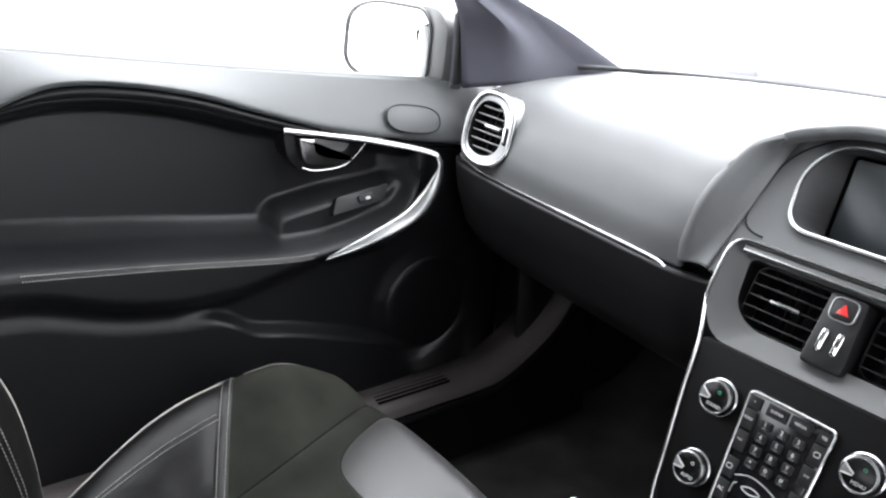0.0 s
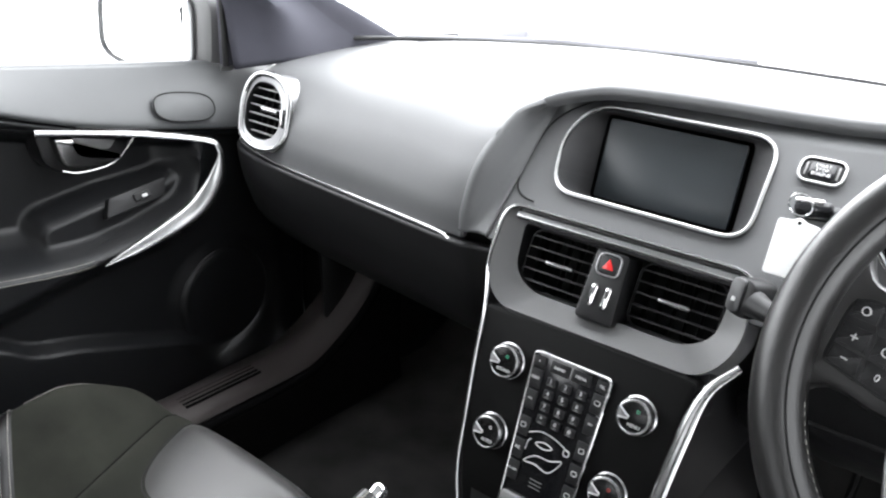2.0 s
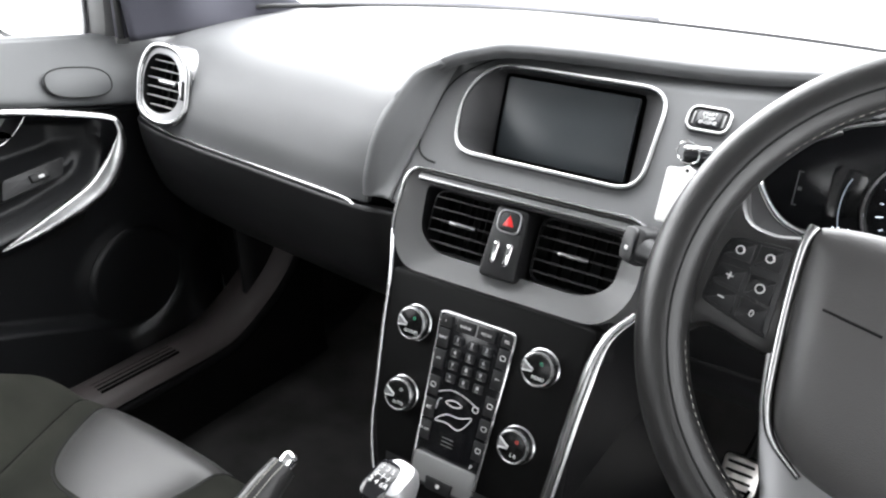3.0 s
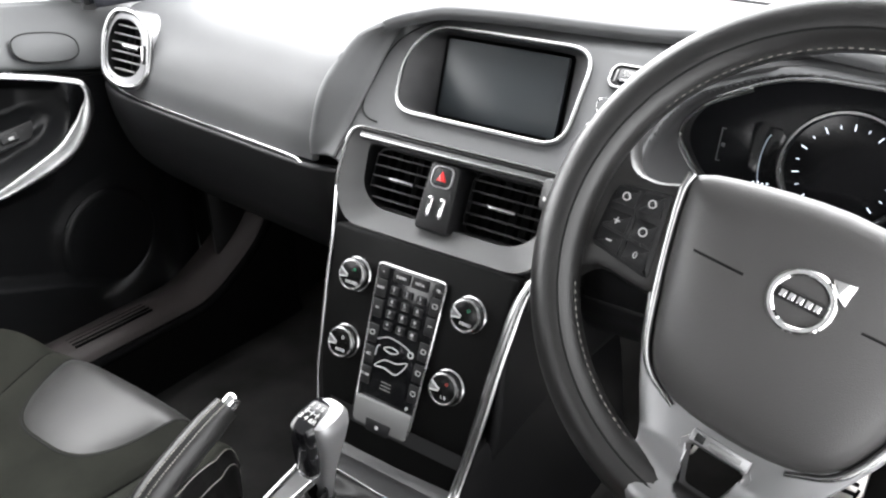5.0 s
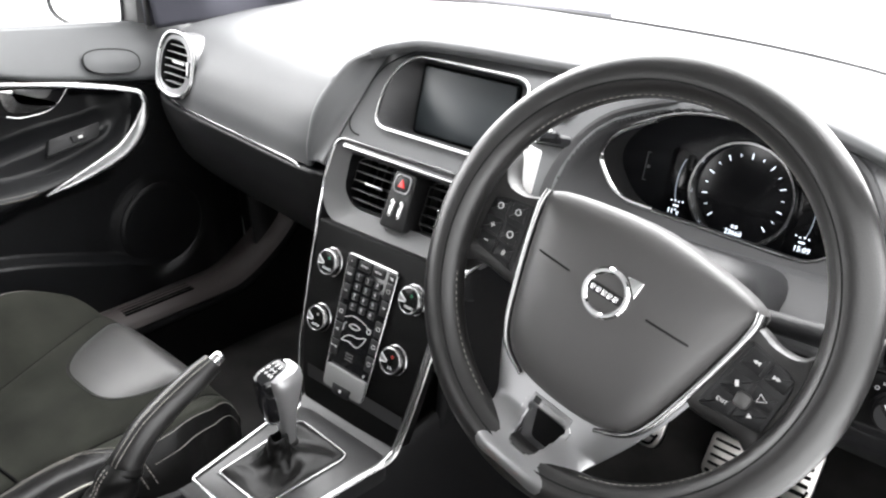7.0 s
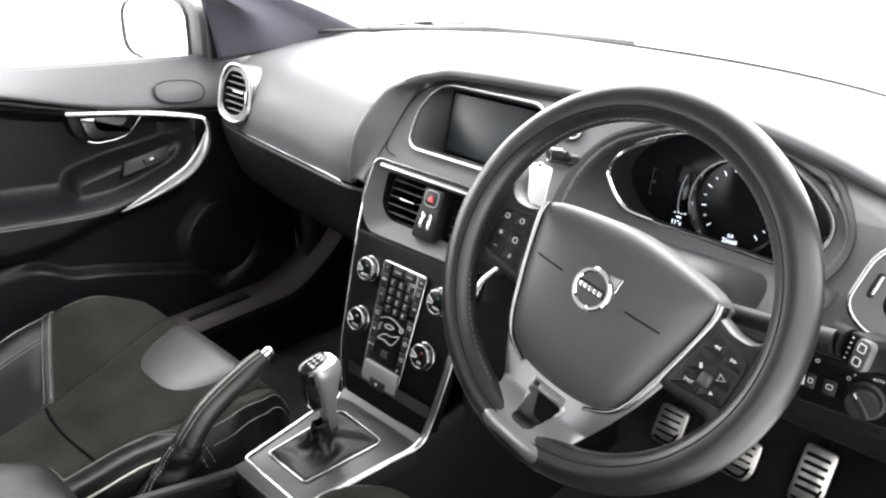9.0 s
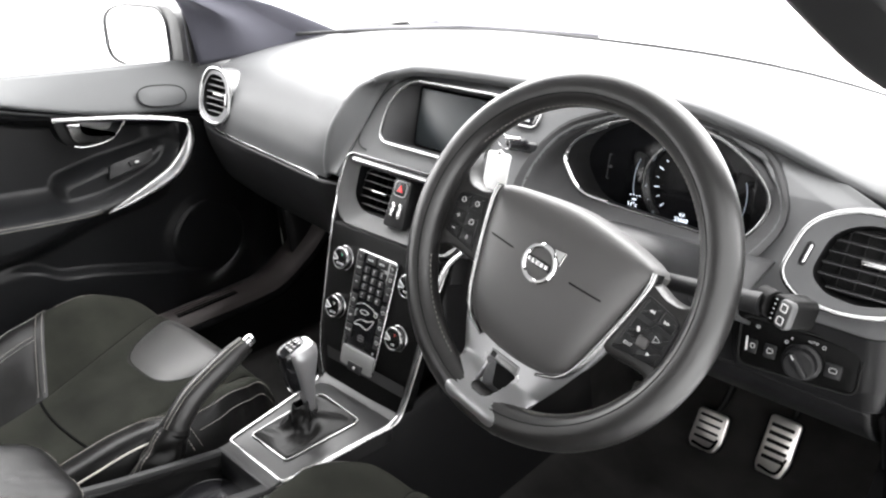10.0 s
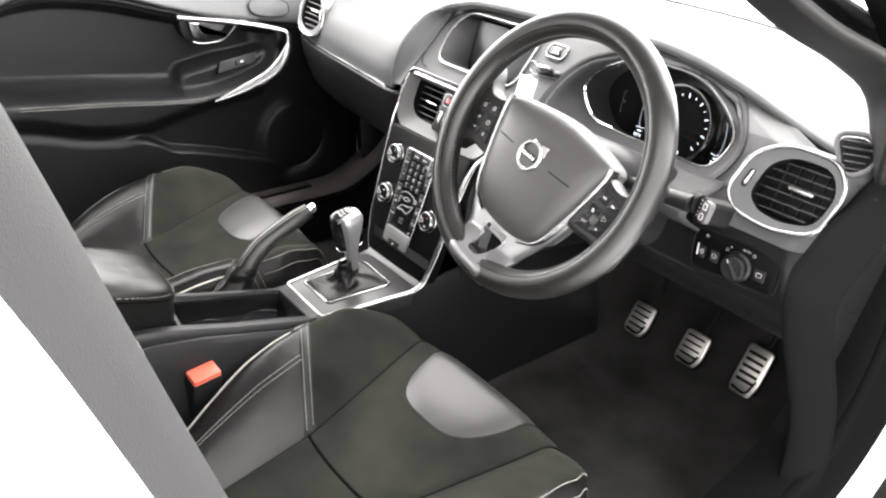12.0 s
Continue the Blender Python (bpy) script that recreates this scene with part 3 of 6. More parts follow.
LV = on((-0.612, 0.056, 0.890), (0.02, 0.33, 0.94), (0.985, 0.10, 0.03))


def vent_outline(w, h, slant):
    o = rpoly([(-w * 0.54, -h * 0.29), (-w * 0.43, h * 0.30), (-w * 0.13, h * 0.51), (w * 0.36, h * 0.50), (w * 0.53, h * 0.16), (w * 0.42, -h * 0.42), (0.0, -h * 0.55), (-w * 0.36, -h * 0.49)], 0.022, 4)
    return [(-x, y) for x, y in o] if slant < 0 else o


dash = thing("dashboard", "black soft grained dashboard with silver trim", "dashboard", (0, 0.4, 0.6))
sec = [(-0.745, [(0.13, 0.825), (0.13, 0.87), (0.14, 0.905), (0.175, 0.925), (0.26, 0.935), (0.36, 0.94), (0.40, 0.945)]),
       (-0.69, [(0.066, 0.823), (0.078, 0.87), (0.10, 0.91), (0.14, 0.935), (0.23, 0.946), (0.37, 0.952), (0.46, 0.955)]),
       (-0.56, [(0.035, 0.822), (0.045, 0.862), (0.07, 0.905), (0.125, 0.945), (0.23, 0.962), (0.40, 0.967), (0.545, 0.963)]),
       (-0.38, [(0.015, 0.822), (0.025, 0.862), (0.055, 0.910), (0.115, 0.953), (0.23, 0.975), (0.42, 0.977), (0.60, 0.968)]),
       (-0.27, [(0.002, 0.822), (0.012, 0.862), (0.040, 0.909), (0.098, 0.954), (0.225, 0.983), (0.42, 0.984), (0.605, 0.971)])]
crest = [(-0.200, 0.000, 0.822), (-0.197, 0.003, 0.862), (-0.191, 0.018, 0.912), (-0.178, 0.062, 0.962), (-0.150, 0.185, 0.986), (-0.150, 0.42, 0.985), (-0.150, 0.607, 0.972)]
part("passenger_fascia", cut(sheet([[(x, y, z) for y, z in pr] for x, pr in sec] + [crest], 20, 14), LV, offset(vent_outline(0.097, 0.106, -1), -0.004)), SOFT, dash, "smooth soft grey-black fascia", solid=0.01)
LX = [-0.156, -0.142, -0.125, -0.11, -0.08, 0.0, 0.15, 0.27, 0.38, 0.48, 0.56, 0.64, 0.72]
LZ = [0.981, 0.987, 0.992, 0.996, 1.001, 1.004, 1.004, 1.012, 1.005, 0.982, 0.955, 0.93, 0.922]


def face_y(x, z):
    """Depth of the centre and driver fascia."""
    ps = 0.082 + (z - 0.935) * 0.687 / 0.725
    dr = lerp(z, [0.675, 0.70, 0.735, 0.775, 0.815, 0.86, 0.93, 0.955], [0.135, 0.092, 0.076, 0.066, 0.061, 0.080, 0.120, 0.146])
    f = smooth(0.13, 0.50, x)
    y = ps * (1 - f) + dr * f
    y += 0.10 * (max(0.0, x - 0.645) / 0.06) ** 2.4
    top_ = lerp(x, LX, LZ)
    return y + 0.014 * smooth(top_ - 0.024, top_ - 0.010, z) * smooth(-0.17, -0.11, x)


lip = []
for x, z in zip(LX, LZ):
    y = lerp(x, [-0.156, -0.125, -0.08, 0.0, 0.15, 0.27, 0.38, 0.72], [0.085, 0.106, 0.118, 0.124, 0.140, 0.145, 0.148, 0.16])
    lip.append((x, y, z))
rows = []
for x, y, z in lip:
    yb = 0.605 - 0.33 * (abs(x) / 0.76) ** 2.6
    zb = 0.962 + 0.01 * (1 - (x / 0.76) ** 2)
    rows.append([(x, y, z - 0.012), (x, y - 0.004, z - 0.002), (x, y + 0.012, z + 0.006), (x, y + 0.1, max(z + 0.004, zb + 0.02) if abs(x) < 0.5 else z + 0.012), (x, (y + yb) / 2 + 0.08, zb + 0.016), (x, yb, zb)])
part("top_pad", sheet(rows, 6, 5), SOFT, dash, "soft grained dashboard top", solid=0.008)

PS = on((0, 0.082, 0.935), (0, 0.687, 0.725))     # screen fascia
PV = on((0, 0.0, 0.85), (0, 0.42, 0.907))         # centre vents
PK = on((0, -0.062, 0.755), (0, 0.342, 0.94))     # control stack
so = dense(rpoly([(-0.107, -0.058), (0.112, -0.059), (0.106, 0.060), (-0.103, 0.060), (-0.127, 0.014)], [0.028, 0.03, 0.032, 0.034, 0.03], 6), 0.012)
so = offset(so, -0.003)
seam = rpoly([(-0.158, -0.075), (0.178, -0.082), (0.178, 0.086), (-0.10, 0.074), (-0.152, 0.035)], [0.035, 0.01, 0.01, 0.05, 0.04], 6)
n_ = len(so)


def reach(outline, p, c=(-0.004, 0.0)):
    """Where the ray from c through p leaves the outline."""
    d = Vector(p) - Vector(c)
    best = d
    far = 0.0
    for i in range(len(outline)):
        q, r = Vector(outline[i - 1]) - Vector(c), Vector(outline[i]) - Vector(c)
        e = r - q
        det = d.x * -e.y + e.x * d.y
        if abs(det) < 1e-12:
            continue
        t = (q.x * -e.y + e.x * q.y) / det
        w = (d.x * q.y - d.y * q.x) / det
        if t > 0 and -1e-6 <= w <= 1 + 1e-6 and t > far:
            far, best = t, d * t
    return (best.x + c[0], best.y + c[1])


BX = [(x, y * 0.98) for x, y in rpoly([(-0.172, -0.02), (-0.152, 0.045), (-0.06, 0.080), (0.06, 0.075), (0.13, 0.044), (0.170, 0.0), (0.128, -0.072), (-0.135, -0.072)], 0.045, 5)]
BX = dense(BX, 0.008)
MX = on((0.358, 0.09, 0.909), (0, 0, 1))


def face(x, t):
    z0, z1 = 0.838, lerp(x, LX, LZ) - 0.004
    z = z0 + (z1 - z0) * t
    return (x, face_y(x, z), z)


vo = rpoly([(-0.141, 0.030), (0.138, 0.030), (0.144, -0.042), (0.118, -0.080), (-0.118, -0.082), (-0.144, -0.045)], [0.022, 0.022, 0.05, 0.03, 0.03, 0.05], 6)
me_ = field(face, -0.156, 0.50, 0, 1, 342, 110)
cut(me_, PS, offset(so, 0.003))
cut(me_, MX, offset(BX, 0.0))
cut(me_, PV, offset(vo, -0.004))
part("centre_fascia", me_, SOFT, dash, "soft grey fascia round the screen and instruments", solid=0.006)
hem = cat([(-0.199, 0.001, 0.832), (-0.197, 0.003, 0.862), (-0.191, 0.018, 0.912), (-0.178, 0.062, 0.962), (-0.156, 0.085, 0.980)], 6)
rows = []
for i, c0 in enumerate(hem):
    d0 = np.array(face(-0.1555, i / (len(hem) - 1)))
    rows.append([c0 + np.array((-0.006, 0.004, 0.0)), c0 + np.array((0.003, -0.001, 0.0)), c0 * 0.72 + d0 * 0.28 + np.array((0.003, 0.002, 0)), c0 * 0.35 + d0 * 0.65 + np.array((0, 0.004, 0)), d0])
part("pod_flank", sheet(rows, 2, 5), SOFT, dash, "soft fold between the fascia and the screen pod", solid=0.004)
part("pod_seam", tube([(lambda q: (q.x, face_y(q.x, q.z) - 0.0006, q.z))(PS @ Vector((x, y, 0))) for x, y in seam[21:] + seam[:7]], 0.0011, seg=6), RUBBER, dash)

screen = part("screen_bezel", ring(so, 0.0046, 0.006, PS), CHROME, dash, "satin chrome screen frame")
scp = on((-0.010, 0.1225, 0.920), (0, 0.26, 0.965))
rect = rr(0.172, 0.100, 0.006, 3)
back_ = [scp @ Vector((*reach(rect, p, (0.0, 0.0)), 0.0)) for p in so]
rows = [[(PS @ Vector((x, y, 0.002))).lerp(q, f) for f in (0, 0.25, 0.5, 0.75, 1.0)] for (x, y), q in zip(so + so[:1], back_ + back_[:1])]
part("screen_well", sheet(rows, 1, 1), TRIMM, screen, "dark grey recessed screen well")
part("display", slab(rr(0.160, 0.092, 0.003, 2), 0.006, 0.001, at(scp, 0, 0, 0.004)), SCREENM, screen, "dark switched-off display")

# centre vents
vi = rpoly([(-0.121, 0.014), (0.118, 0.014), (0.115, -0.040), (0.088, -0.057), (-0.090, -0.057), (-0.116, -0.038)], [0.008, 0.008, 0.02, 0.03, 0.03, 0.02], 6)
vents = part("centre_vent_surround", joined([funnel(vo, vi, 0.008, -0.008, PV), funnel(offset(vo, 0.003), vo, -0.035, 0.008, PV)]), VENTM, dash, "dark grey vent surround")
part("vent_trim", tube([PV @ Vector((x, y, 0.008)) for x, y in [p for p in vo[-7:] if p[1] > -0.05] + [p for p in vo[:12] if p[1] > -0.03]], 0.0022, False, 8), CHROME, vents, "thin chrome edge")
part("vent_ridge", tube([PV @ Vector((x, 0.022, 0.005)) for x in np.linspace(-0.125, 0.122, 9)], 0.006, False, 10, 0.5), CHROME, vents, "bright top ridge")
part("surround_skirt", slab(rpoly([(-0.122, -0.068), (0.122, -0.068), (0.128, -0.116), (0.098, -0.118), (0.080, -0.099), (-0.086, -0.097), (-0.104, -0.088)], 0.006, 4), 0.03, 0.003, at(PV, 0, 0, -0.006)), HARD, vents, "black stepped skirt under the vents")
part("vent_back", slab(vi, 0.003, 0.001, at(PV, 0, 0, -0.05)), RUBBER, vents)
part("vent_wall", funnel(vi, vi, -0.008, -0.05, PV), HARD, vents)
for s_ in (-1, 1):
    g = part("vent_grille", ring(rr(0.090, 0.066, 0.012, 4), 0.0015, 0.004, at(PV, s_ * 0.0665, -0.0215, -0.022)), HARD, vents, "black vent grille")
    for k in range(5):
        part("slat", slab(rr(0.090, 0.0018, 0.0008, 2), 0.014, 0.0006, at(PV, s_ * 0.0665, 0.004 - 0.0125 * k, -0.016)), SLATM, g)
    for k in range(6):
        part("vane", box(0.0012, 0.064, 0.012, at(PV, s_ * 0.0665 - 0.038 + 0.0152 * k, -0.0215, -0.036), 0.0004), STACKM, g)
    part("tab", slab(rr(0.034, 0.0052, 0.0024, 4), 0.006, 0.002, at(PV, s_ * 0.0665, -0.0212, -0.009)), CHROME, g, "chrome vent tab")
hz = part("switch_block", slab(rpoly([(-0.019, 0.012), (0.019, 0.012), (0.022, -0.064), (-0.022, -0.064)], 0.006, 4), 0.04, 0.003, at(PV, -0.004, 0, 0.006)), HARD, vents, "dark centre switch block")
part("hazard_frame", ring(rr(0.024, 0.021, 0.006, 4), 0.0016, 0.0022, at(PV, -0.004, -0.003, 0.006)), SILVER, hz)
part("hazard_button", slab(rr(0.024, 0.021, 0.006, 4), 0.004, 0.002, at(PV, -0.004, -0.003, 0.008)), HARD, hz, "black button with red triangle")
part("hazard_triangle", slab(rpoly([(-0.0065, -0.005), (0.0065, -0.005), (0, 0.0065)], 0.001, 2), 0.0006, 0.0002, at(PV, -0.004, -0.003, 0.0088)), REDM, hz, "red warning triangle")
for s_ in (-1, 1):
    part("thumbwheel", slab(rr(0.0072, 0.025, 0.0035, 5), 0.012, 0.002, at(PV, -0.004 + s_ * 0.0078, -0.037, 0.0085, -4), 0.003), BRIGHT, hz, "chrome thumbwheel")
    part("wheel_mark", box(0.001, 0.016, 0.003, at(PV, -0.004 + s_ * 0.0078, -0.037, 0.0122, -4), 0.0003), HARD, hz)

# lower passenger dash and glove box
rows = []
for x, y0 in ((-0.745, 0.13), (-0.69, 0.064), (-0.56, 0.034), (-0.38, 0.014), (-0.22, -0.002), (-0.175, 0.004), (-0.125, 0.012)):
    rows.append([(x, y0 + 0.004, 0.820), (x, y0 + 0.008, 0.79), (x, y0 + 0.018, 0.755), (x, y0 + 0.045, 0.70), (x, y0 + 0.11, 0.655), (x, y0 + 0.26, 0.63)])
part("corner_filler", flat_box(-0.24, -0.12, 0.03, 0.10, 0.765, 0.826), HARD, dash, "dark panel behind the joint")
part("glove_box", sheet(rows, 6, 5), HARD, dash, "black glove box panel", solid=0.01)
tl = cat([(-0.715, 0.088, 0.826), (-0.69, 0.064, 0.824), (-0.56, 0.032, 0.824), (-0.38, 0.011, 0.824), (-0.24, -0.003, 0.823), (-0.214, -0.006, 0.818)], 5)
part("trim_strip", tube(tl, 0.0019, seg=8), CHROME, dash, "thin chrome dashboard strip")

# driver side fascia right of the cluster, knee panel


def side_face(x, t):
    z0, z1 = 0.812, lerp(x, LX, LZ) - 0.004
    z = z0 + (z1 - z0) * t
    return (x, face_y(x, z), z)


part("driver_fascia", cut(cut(field(side_face, 0.4995, 0.703, 0, 1, 120, 120), RV, offset(vent_outline(0.138, 0.108, 1), -0.004)), MX, offset(BX, 0.002)), SOFT, dash, "soft grey-black driver side fascia", solid=0.006)
# same fascia turning downwards; its shade is put in as a darker material
part("driver_lower_fascia", field(lambda x, z: (x, face_y(x, z) + 0.0015, z), 0.4995, 0.703, 0.676, 0.8135, 60, 40), HARD, dash, "lower fascia round the light switches, coloured dark for shade", solid=0.006)
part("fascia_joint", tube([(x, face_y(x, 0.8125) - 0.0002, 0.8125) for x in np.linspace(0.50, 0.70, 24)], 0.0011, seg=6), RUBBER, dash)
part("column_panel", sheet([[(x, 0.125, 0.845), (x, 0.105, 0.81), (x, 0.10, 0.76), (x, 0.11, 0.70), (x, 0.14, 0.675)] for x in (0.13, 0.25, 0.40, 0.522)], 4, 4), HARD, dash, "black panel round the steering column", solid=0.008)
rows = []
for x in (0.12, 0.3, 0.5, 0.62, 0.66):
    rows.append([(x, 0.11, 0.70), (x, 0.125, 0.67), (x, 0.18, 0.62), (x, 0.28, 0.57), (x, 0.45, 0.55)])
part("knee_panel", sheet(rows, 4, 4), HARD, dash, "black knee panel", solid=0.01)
rows = []
for y, z0, z1 in ((0.105, 0.69, 0.905), (0.14, 0.64, 0.905), (0.22, 0.53, 0.91), (0.30, 0.49, 0.92), (0.38, 0.47, 0.93)):
    rows.append([(0.672, y, z0), (0.692, y - 0.01, z0 + 0.05), (0.705, y - 0.01, (z0 + z1) / 2), (0.725, y, z1)])
part("dash_end", sheet(rows, 4, 4), HARD, dash, "black dashboard end panel", solid=0.01)

# instrument binnacle
PC = on((0.3595, 0.126, 0.915), (0, 0.20, 0.98))     # chrome edge
PD = on((0.345, 0.184, 0.884), (0, 0.20, 0.98))       # instrument faces
ci = rpoly([(-0.160, -0.005), (-0.140, 0.028), (-0.06, 0.068), (0.06, 0.066), (0.115, 0.035), (0.148, -0.002), (0.120, -0.060), (-0.125, -0.052)], [0.03, 0.04, 0.05, 0.05, 0.04, 0.035, 0.03, 0.04], 6)
rim_ = [Vector((0.358 + x, face_y(0.358 + x, 0.909 + y) - 0.006, 0.909 + y)) for x, y in offset(BX, 0.012)]
lip_ = [Vector((0.358 + x, face_y(0.358 + x, 0.909 + y) + 0.008, 0.909 + y)) for x, y in offset(BX, -0.004)]
inn_ = [PC @ Vector((*reach(ci, (x, y / 0.98), (-0.004, 0.0)), 0.0)) for x, y in BX]
foot_ = [Vector((0.358 + x, face_y(0.358 + x, 0.909 + y) + 0.020, 0.909 + y)) for x, y in offset(BX, 0.0126)]
rows = [[f, r, (r + l) / 2 + Vector((0, -0.002, 0)), l, l.lerp(q, 0.5), q] for f, r, l, q in zip(foot_ + foot_[:1], rim_ + rim_[:1], lip_ + lip_[:1], inn_ + inn_[:1])]
clus = part("instrument_binnacle", sheet(rows, 1, 2), HOODM, dash, "deep grey-black instrument surround")
part("cluster_trim", ring(offset(ci, -0.001), 0.0045, 0.005, PC), CHROME, clus, "chrome cluster edge")
part("cluster_glass", slab(offset(ci, 0.012), 0.01, 0.001, at(PD, 0.0145, 0.012, -0.016)), CLUSM, clus, "dark glossy instrument panel")
front_ = [PC @ Vector((x, y, 0.001)) for x, y in ci]
rear_w = [at(PD, 0.0145, 0.012, -0.018) @ Vector((x, y, 0)) for x, y in offset(ci, 0.011)]
part("cluster_wall", sheet([[a, a.lerp(b, 0.5), b] for a, b in zip(front_ + front_[:1], rear_w + rear_w[:1])], 1, 2), HOODM, clus, "dark sloping instrument well")

co = dense(offset(ci, -0.002), 0.006)
k0 = min(range(len(co)), key=lambda i: abs(co[i][0] + 0.02) + abs(co[i][1] + 0.055))
co = co[k0:] + co[:k0]
part("cluster_lip", tube([PC @ Vector((x, y, 0.004)) for x, y in co if x < -0.07 and y < 0.05], 0.003, False, 8), BRIGHT, clus, "bright inner edge")
part("column_hood", sheet([[(x, 0.03, 0.80), (x, -0.012, 0.832), (x, 0.012, 0.852), (x, face_y(x, 0.864) - 0.005, 0.864)] for x in (0.23, 0.3, 0.38, 0.46, 0.535)], 4, 5), HOODM, dash, "dark hood over the steering column", solid=0.004)

# ---- centre console with control stack ----
cons = thing("centre_console", "black centre console with chrome edged control stack", "centre console", (0, -0.3, 0.40))
so2 = rpoly([(-0.122, 0.03), (0.122, 0.03), (0.113, -0.1), (0.104, -0.215), (-0.070, -0.228), (-0.085, -0.195), (-0.105, -0.138)], [0.008, 0.008, 0.03, 0.01, 0.02, 0.03, 0.03], 4)
stack = part("control_panel", slab(so2, 0.025, 0.004, PK), STACKM, cons, "dark textured floating control panel")
edge_l = [PK @ Vector((-0.147, 0.070, -0.022)), PK @ Vector((-0.134, 0.050, -0.010))] + [PK @ Vector((x, y, 0.0)) for x, y in ((-0.122, 0.022), (-0.118, -0.03), (-0.110, -0.10), (-0.104, -0.15), (-0.090, -0.195), (-0.072, -0.226))]
part("left_edge_trim", tube(cat(edge_l, 5), 0.0022, seg=8), CHROME, cons, "thin chrome edge")
edge_r = [PK @ Vector((0.150, 0.055, -0.01)), PK @ Vector((0.128, 0.02, -0.004)), PK @ Vector((0.120, -0.04, 0)), PK @ Vector((0.114, -0.12, 0)), PK @ Vector((0.108, -0.19, 0.002)), Vector((0.106, -0.150, 0.551)), Vector((0.100, -0.20, 0.5475)), Vector((0.086, -0.325, 0.5445))]
part("right_edge_trim", tube(cat(edge_r, 6), [lerp(i, [0, 10, 30, 36, 42], [0.004, 0.0075, 0.006, 0.005, 0.0045]) for i in range(43)], seg=10, flat=0.5, up=(0, -0.5, 0.8)), CHROME, cons, "broad chrome edge flowing into the gear plate")
PP = on((0, -0.23, 0.5455), (0, 1, 0.02))
pl2 = rpoly([(-0.050, -0.100), (0.080, -0.102), (0.106, 0.09), (-0.072, 0.085)], [0.006, 0.006, 0.03, 0.03], 5)
part("gear_plate", slab(pl2, 0.03, 0.003, PP), PLATEM, cons, "black grained gear plate")
edge_ = offset(pl2, 0.002)
part("plate_trim", tube([PP @ Vector((x, y, 0.0)) for x, y in edge_[23:] + edge_[:13]], 0.0034, False, 10), CHROME, cons, "chrome plate edge")
gi = rpoly([(-0.036, -0.074), (0.050, -0.074), (0.062, 0.052), (-0.038, 0.058)], [0.005, 0.005, 0.012, 0.012], 4)
part("boot_trim", tube([PP @ Vector((x, y, 0.0015)) for x, y in gi], 0.0020, True, 8), CHROME, cons, "thin chrome boot frame")
# sloping fill between plate and control panel
part("plate_ramp", sheet([[(x, -0.165, 0.546), (x, -0.14, 0.549), (x, -0.128, 0.565), (x, -0.125, 0.60)] for x in (-0.075, 0.0, 0.105)], 3, 4), PLATEM, cons)
part("tunnel", sheet([[(s_x * wx, y, z) for s_x, wx, z in ((-1, 0.082, 0.28), (-1, 0.075, 0.42), (-1, 0.052, zt - 0.01), (-1, 0.046, zt))] for y, zt in ((-0.95, 0.60), (-0.62, 0.598), (-0.345, 0.535), (-0.14, 0.54), (0.10, 0.50), (0.35, 0.48))], 4, 4), HARD, cons, "black left console side")
part("tunnel_side", sheet([[(wx, y, z) for wx, z in ((0.13, 0.28), (0.112, 0.42), (0.094, zt - 0.012), (0.082, zt))] for y, zt in ((-0.95, 0.60), (-0.62, 0.598), (-0.345, 0.535), (-0.14, 0.54), (0.10, 0.56), (0.35, 0.52))], 4, 4), HARD, cons, "black right console side")
part("front_side", sheet([[(0.095, y, 0.50), (0.100, y, 0.60), (0.104, y, 0.68), (0.110, y, 0.77)] for y in (-0.04, 0.02, 0.15, 0.4)], 4, 4), HARD, cons, solid=0.01)
part("front_side_left", sheet([[(-0.082, y, 0.46), (-0.092, y, 0.56), (-0.098, y, 0.66), (-0.102, y, 0.755)] for y in (-0.03, 0.05, 0.2, 0.4)], 4, 4), HARD, cons, solid=0.01)
# cup holder tray
zt = lambda y: 0.541 + min(0.300, -0.345 - y) * 0.272
for x0, x1, nm in ((-0.048, -0.034, "left_rail"), (0.062, 0.084, "right_rail")):
    part(nm, sheet([[(x0, y, zt(y) - 0.02), (x0, y, zt(y) - 0.001), ((x0 + x1) / 2, y, zt(y) + 0.002), (x1, y, zt(y) - 0.001), (x1 + 0.002, y, zt(y) - 0.03)] for y in (-0.80, -0.64, -0.5, -0.40, -0.335)], 3, 3), HARD, cons, "black console rail")
part("tray_front", sheet([[(x, -0.334, 0.546), (x, -0.348, 0.546), (x, -0.358, 0.542), (x, -0.366, 0.49)] for x in (-0.045, 0.0, 0.08)], 3, 4), HARD, cons)


def circle_(r, n=48):
    return [(r * math.cos(2 * math.pi * k / n), r * math.sin(2 * math.pi * k / n)) for k in range(n)]


def shelf_z(y):
    return 0.517 + 0.175 * (-0.38 - y)


part("tray_wall", sheet([[(-0.0335, y, zt(y) - 0.003), (-0.031, y, zt(y) - 0.012), (-0.030, y, 0.53), (-0.034, y, 0.49)] for y in (-0.58, -0.5, -0.42, -0.355)], 3, 4), KNOBM, cons, "black inner tray side")
part("tray_bar", tube(cat([(-0.034, -0.560, zt(-0.56) - 0.004), (0.014, -0.566, zt(-0.566) - 0.004), (0.063, -0.571, zt(-0.571) - 0.004)], 5), 0.0055, seg=12), HARD, cons, "black bar closing the tray")
part("tray_end", flat_box(-0.034, 0.063, -0.66, -0.567, 0.50, zt(-0.566) - 0.006), HARD, cons)
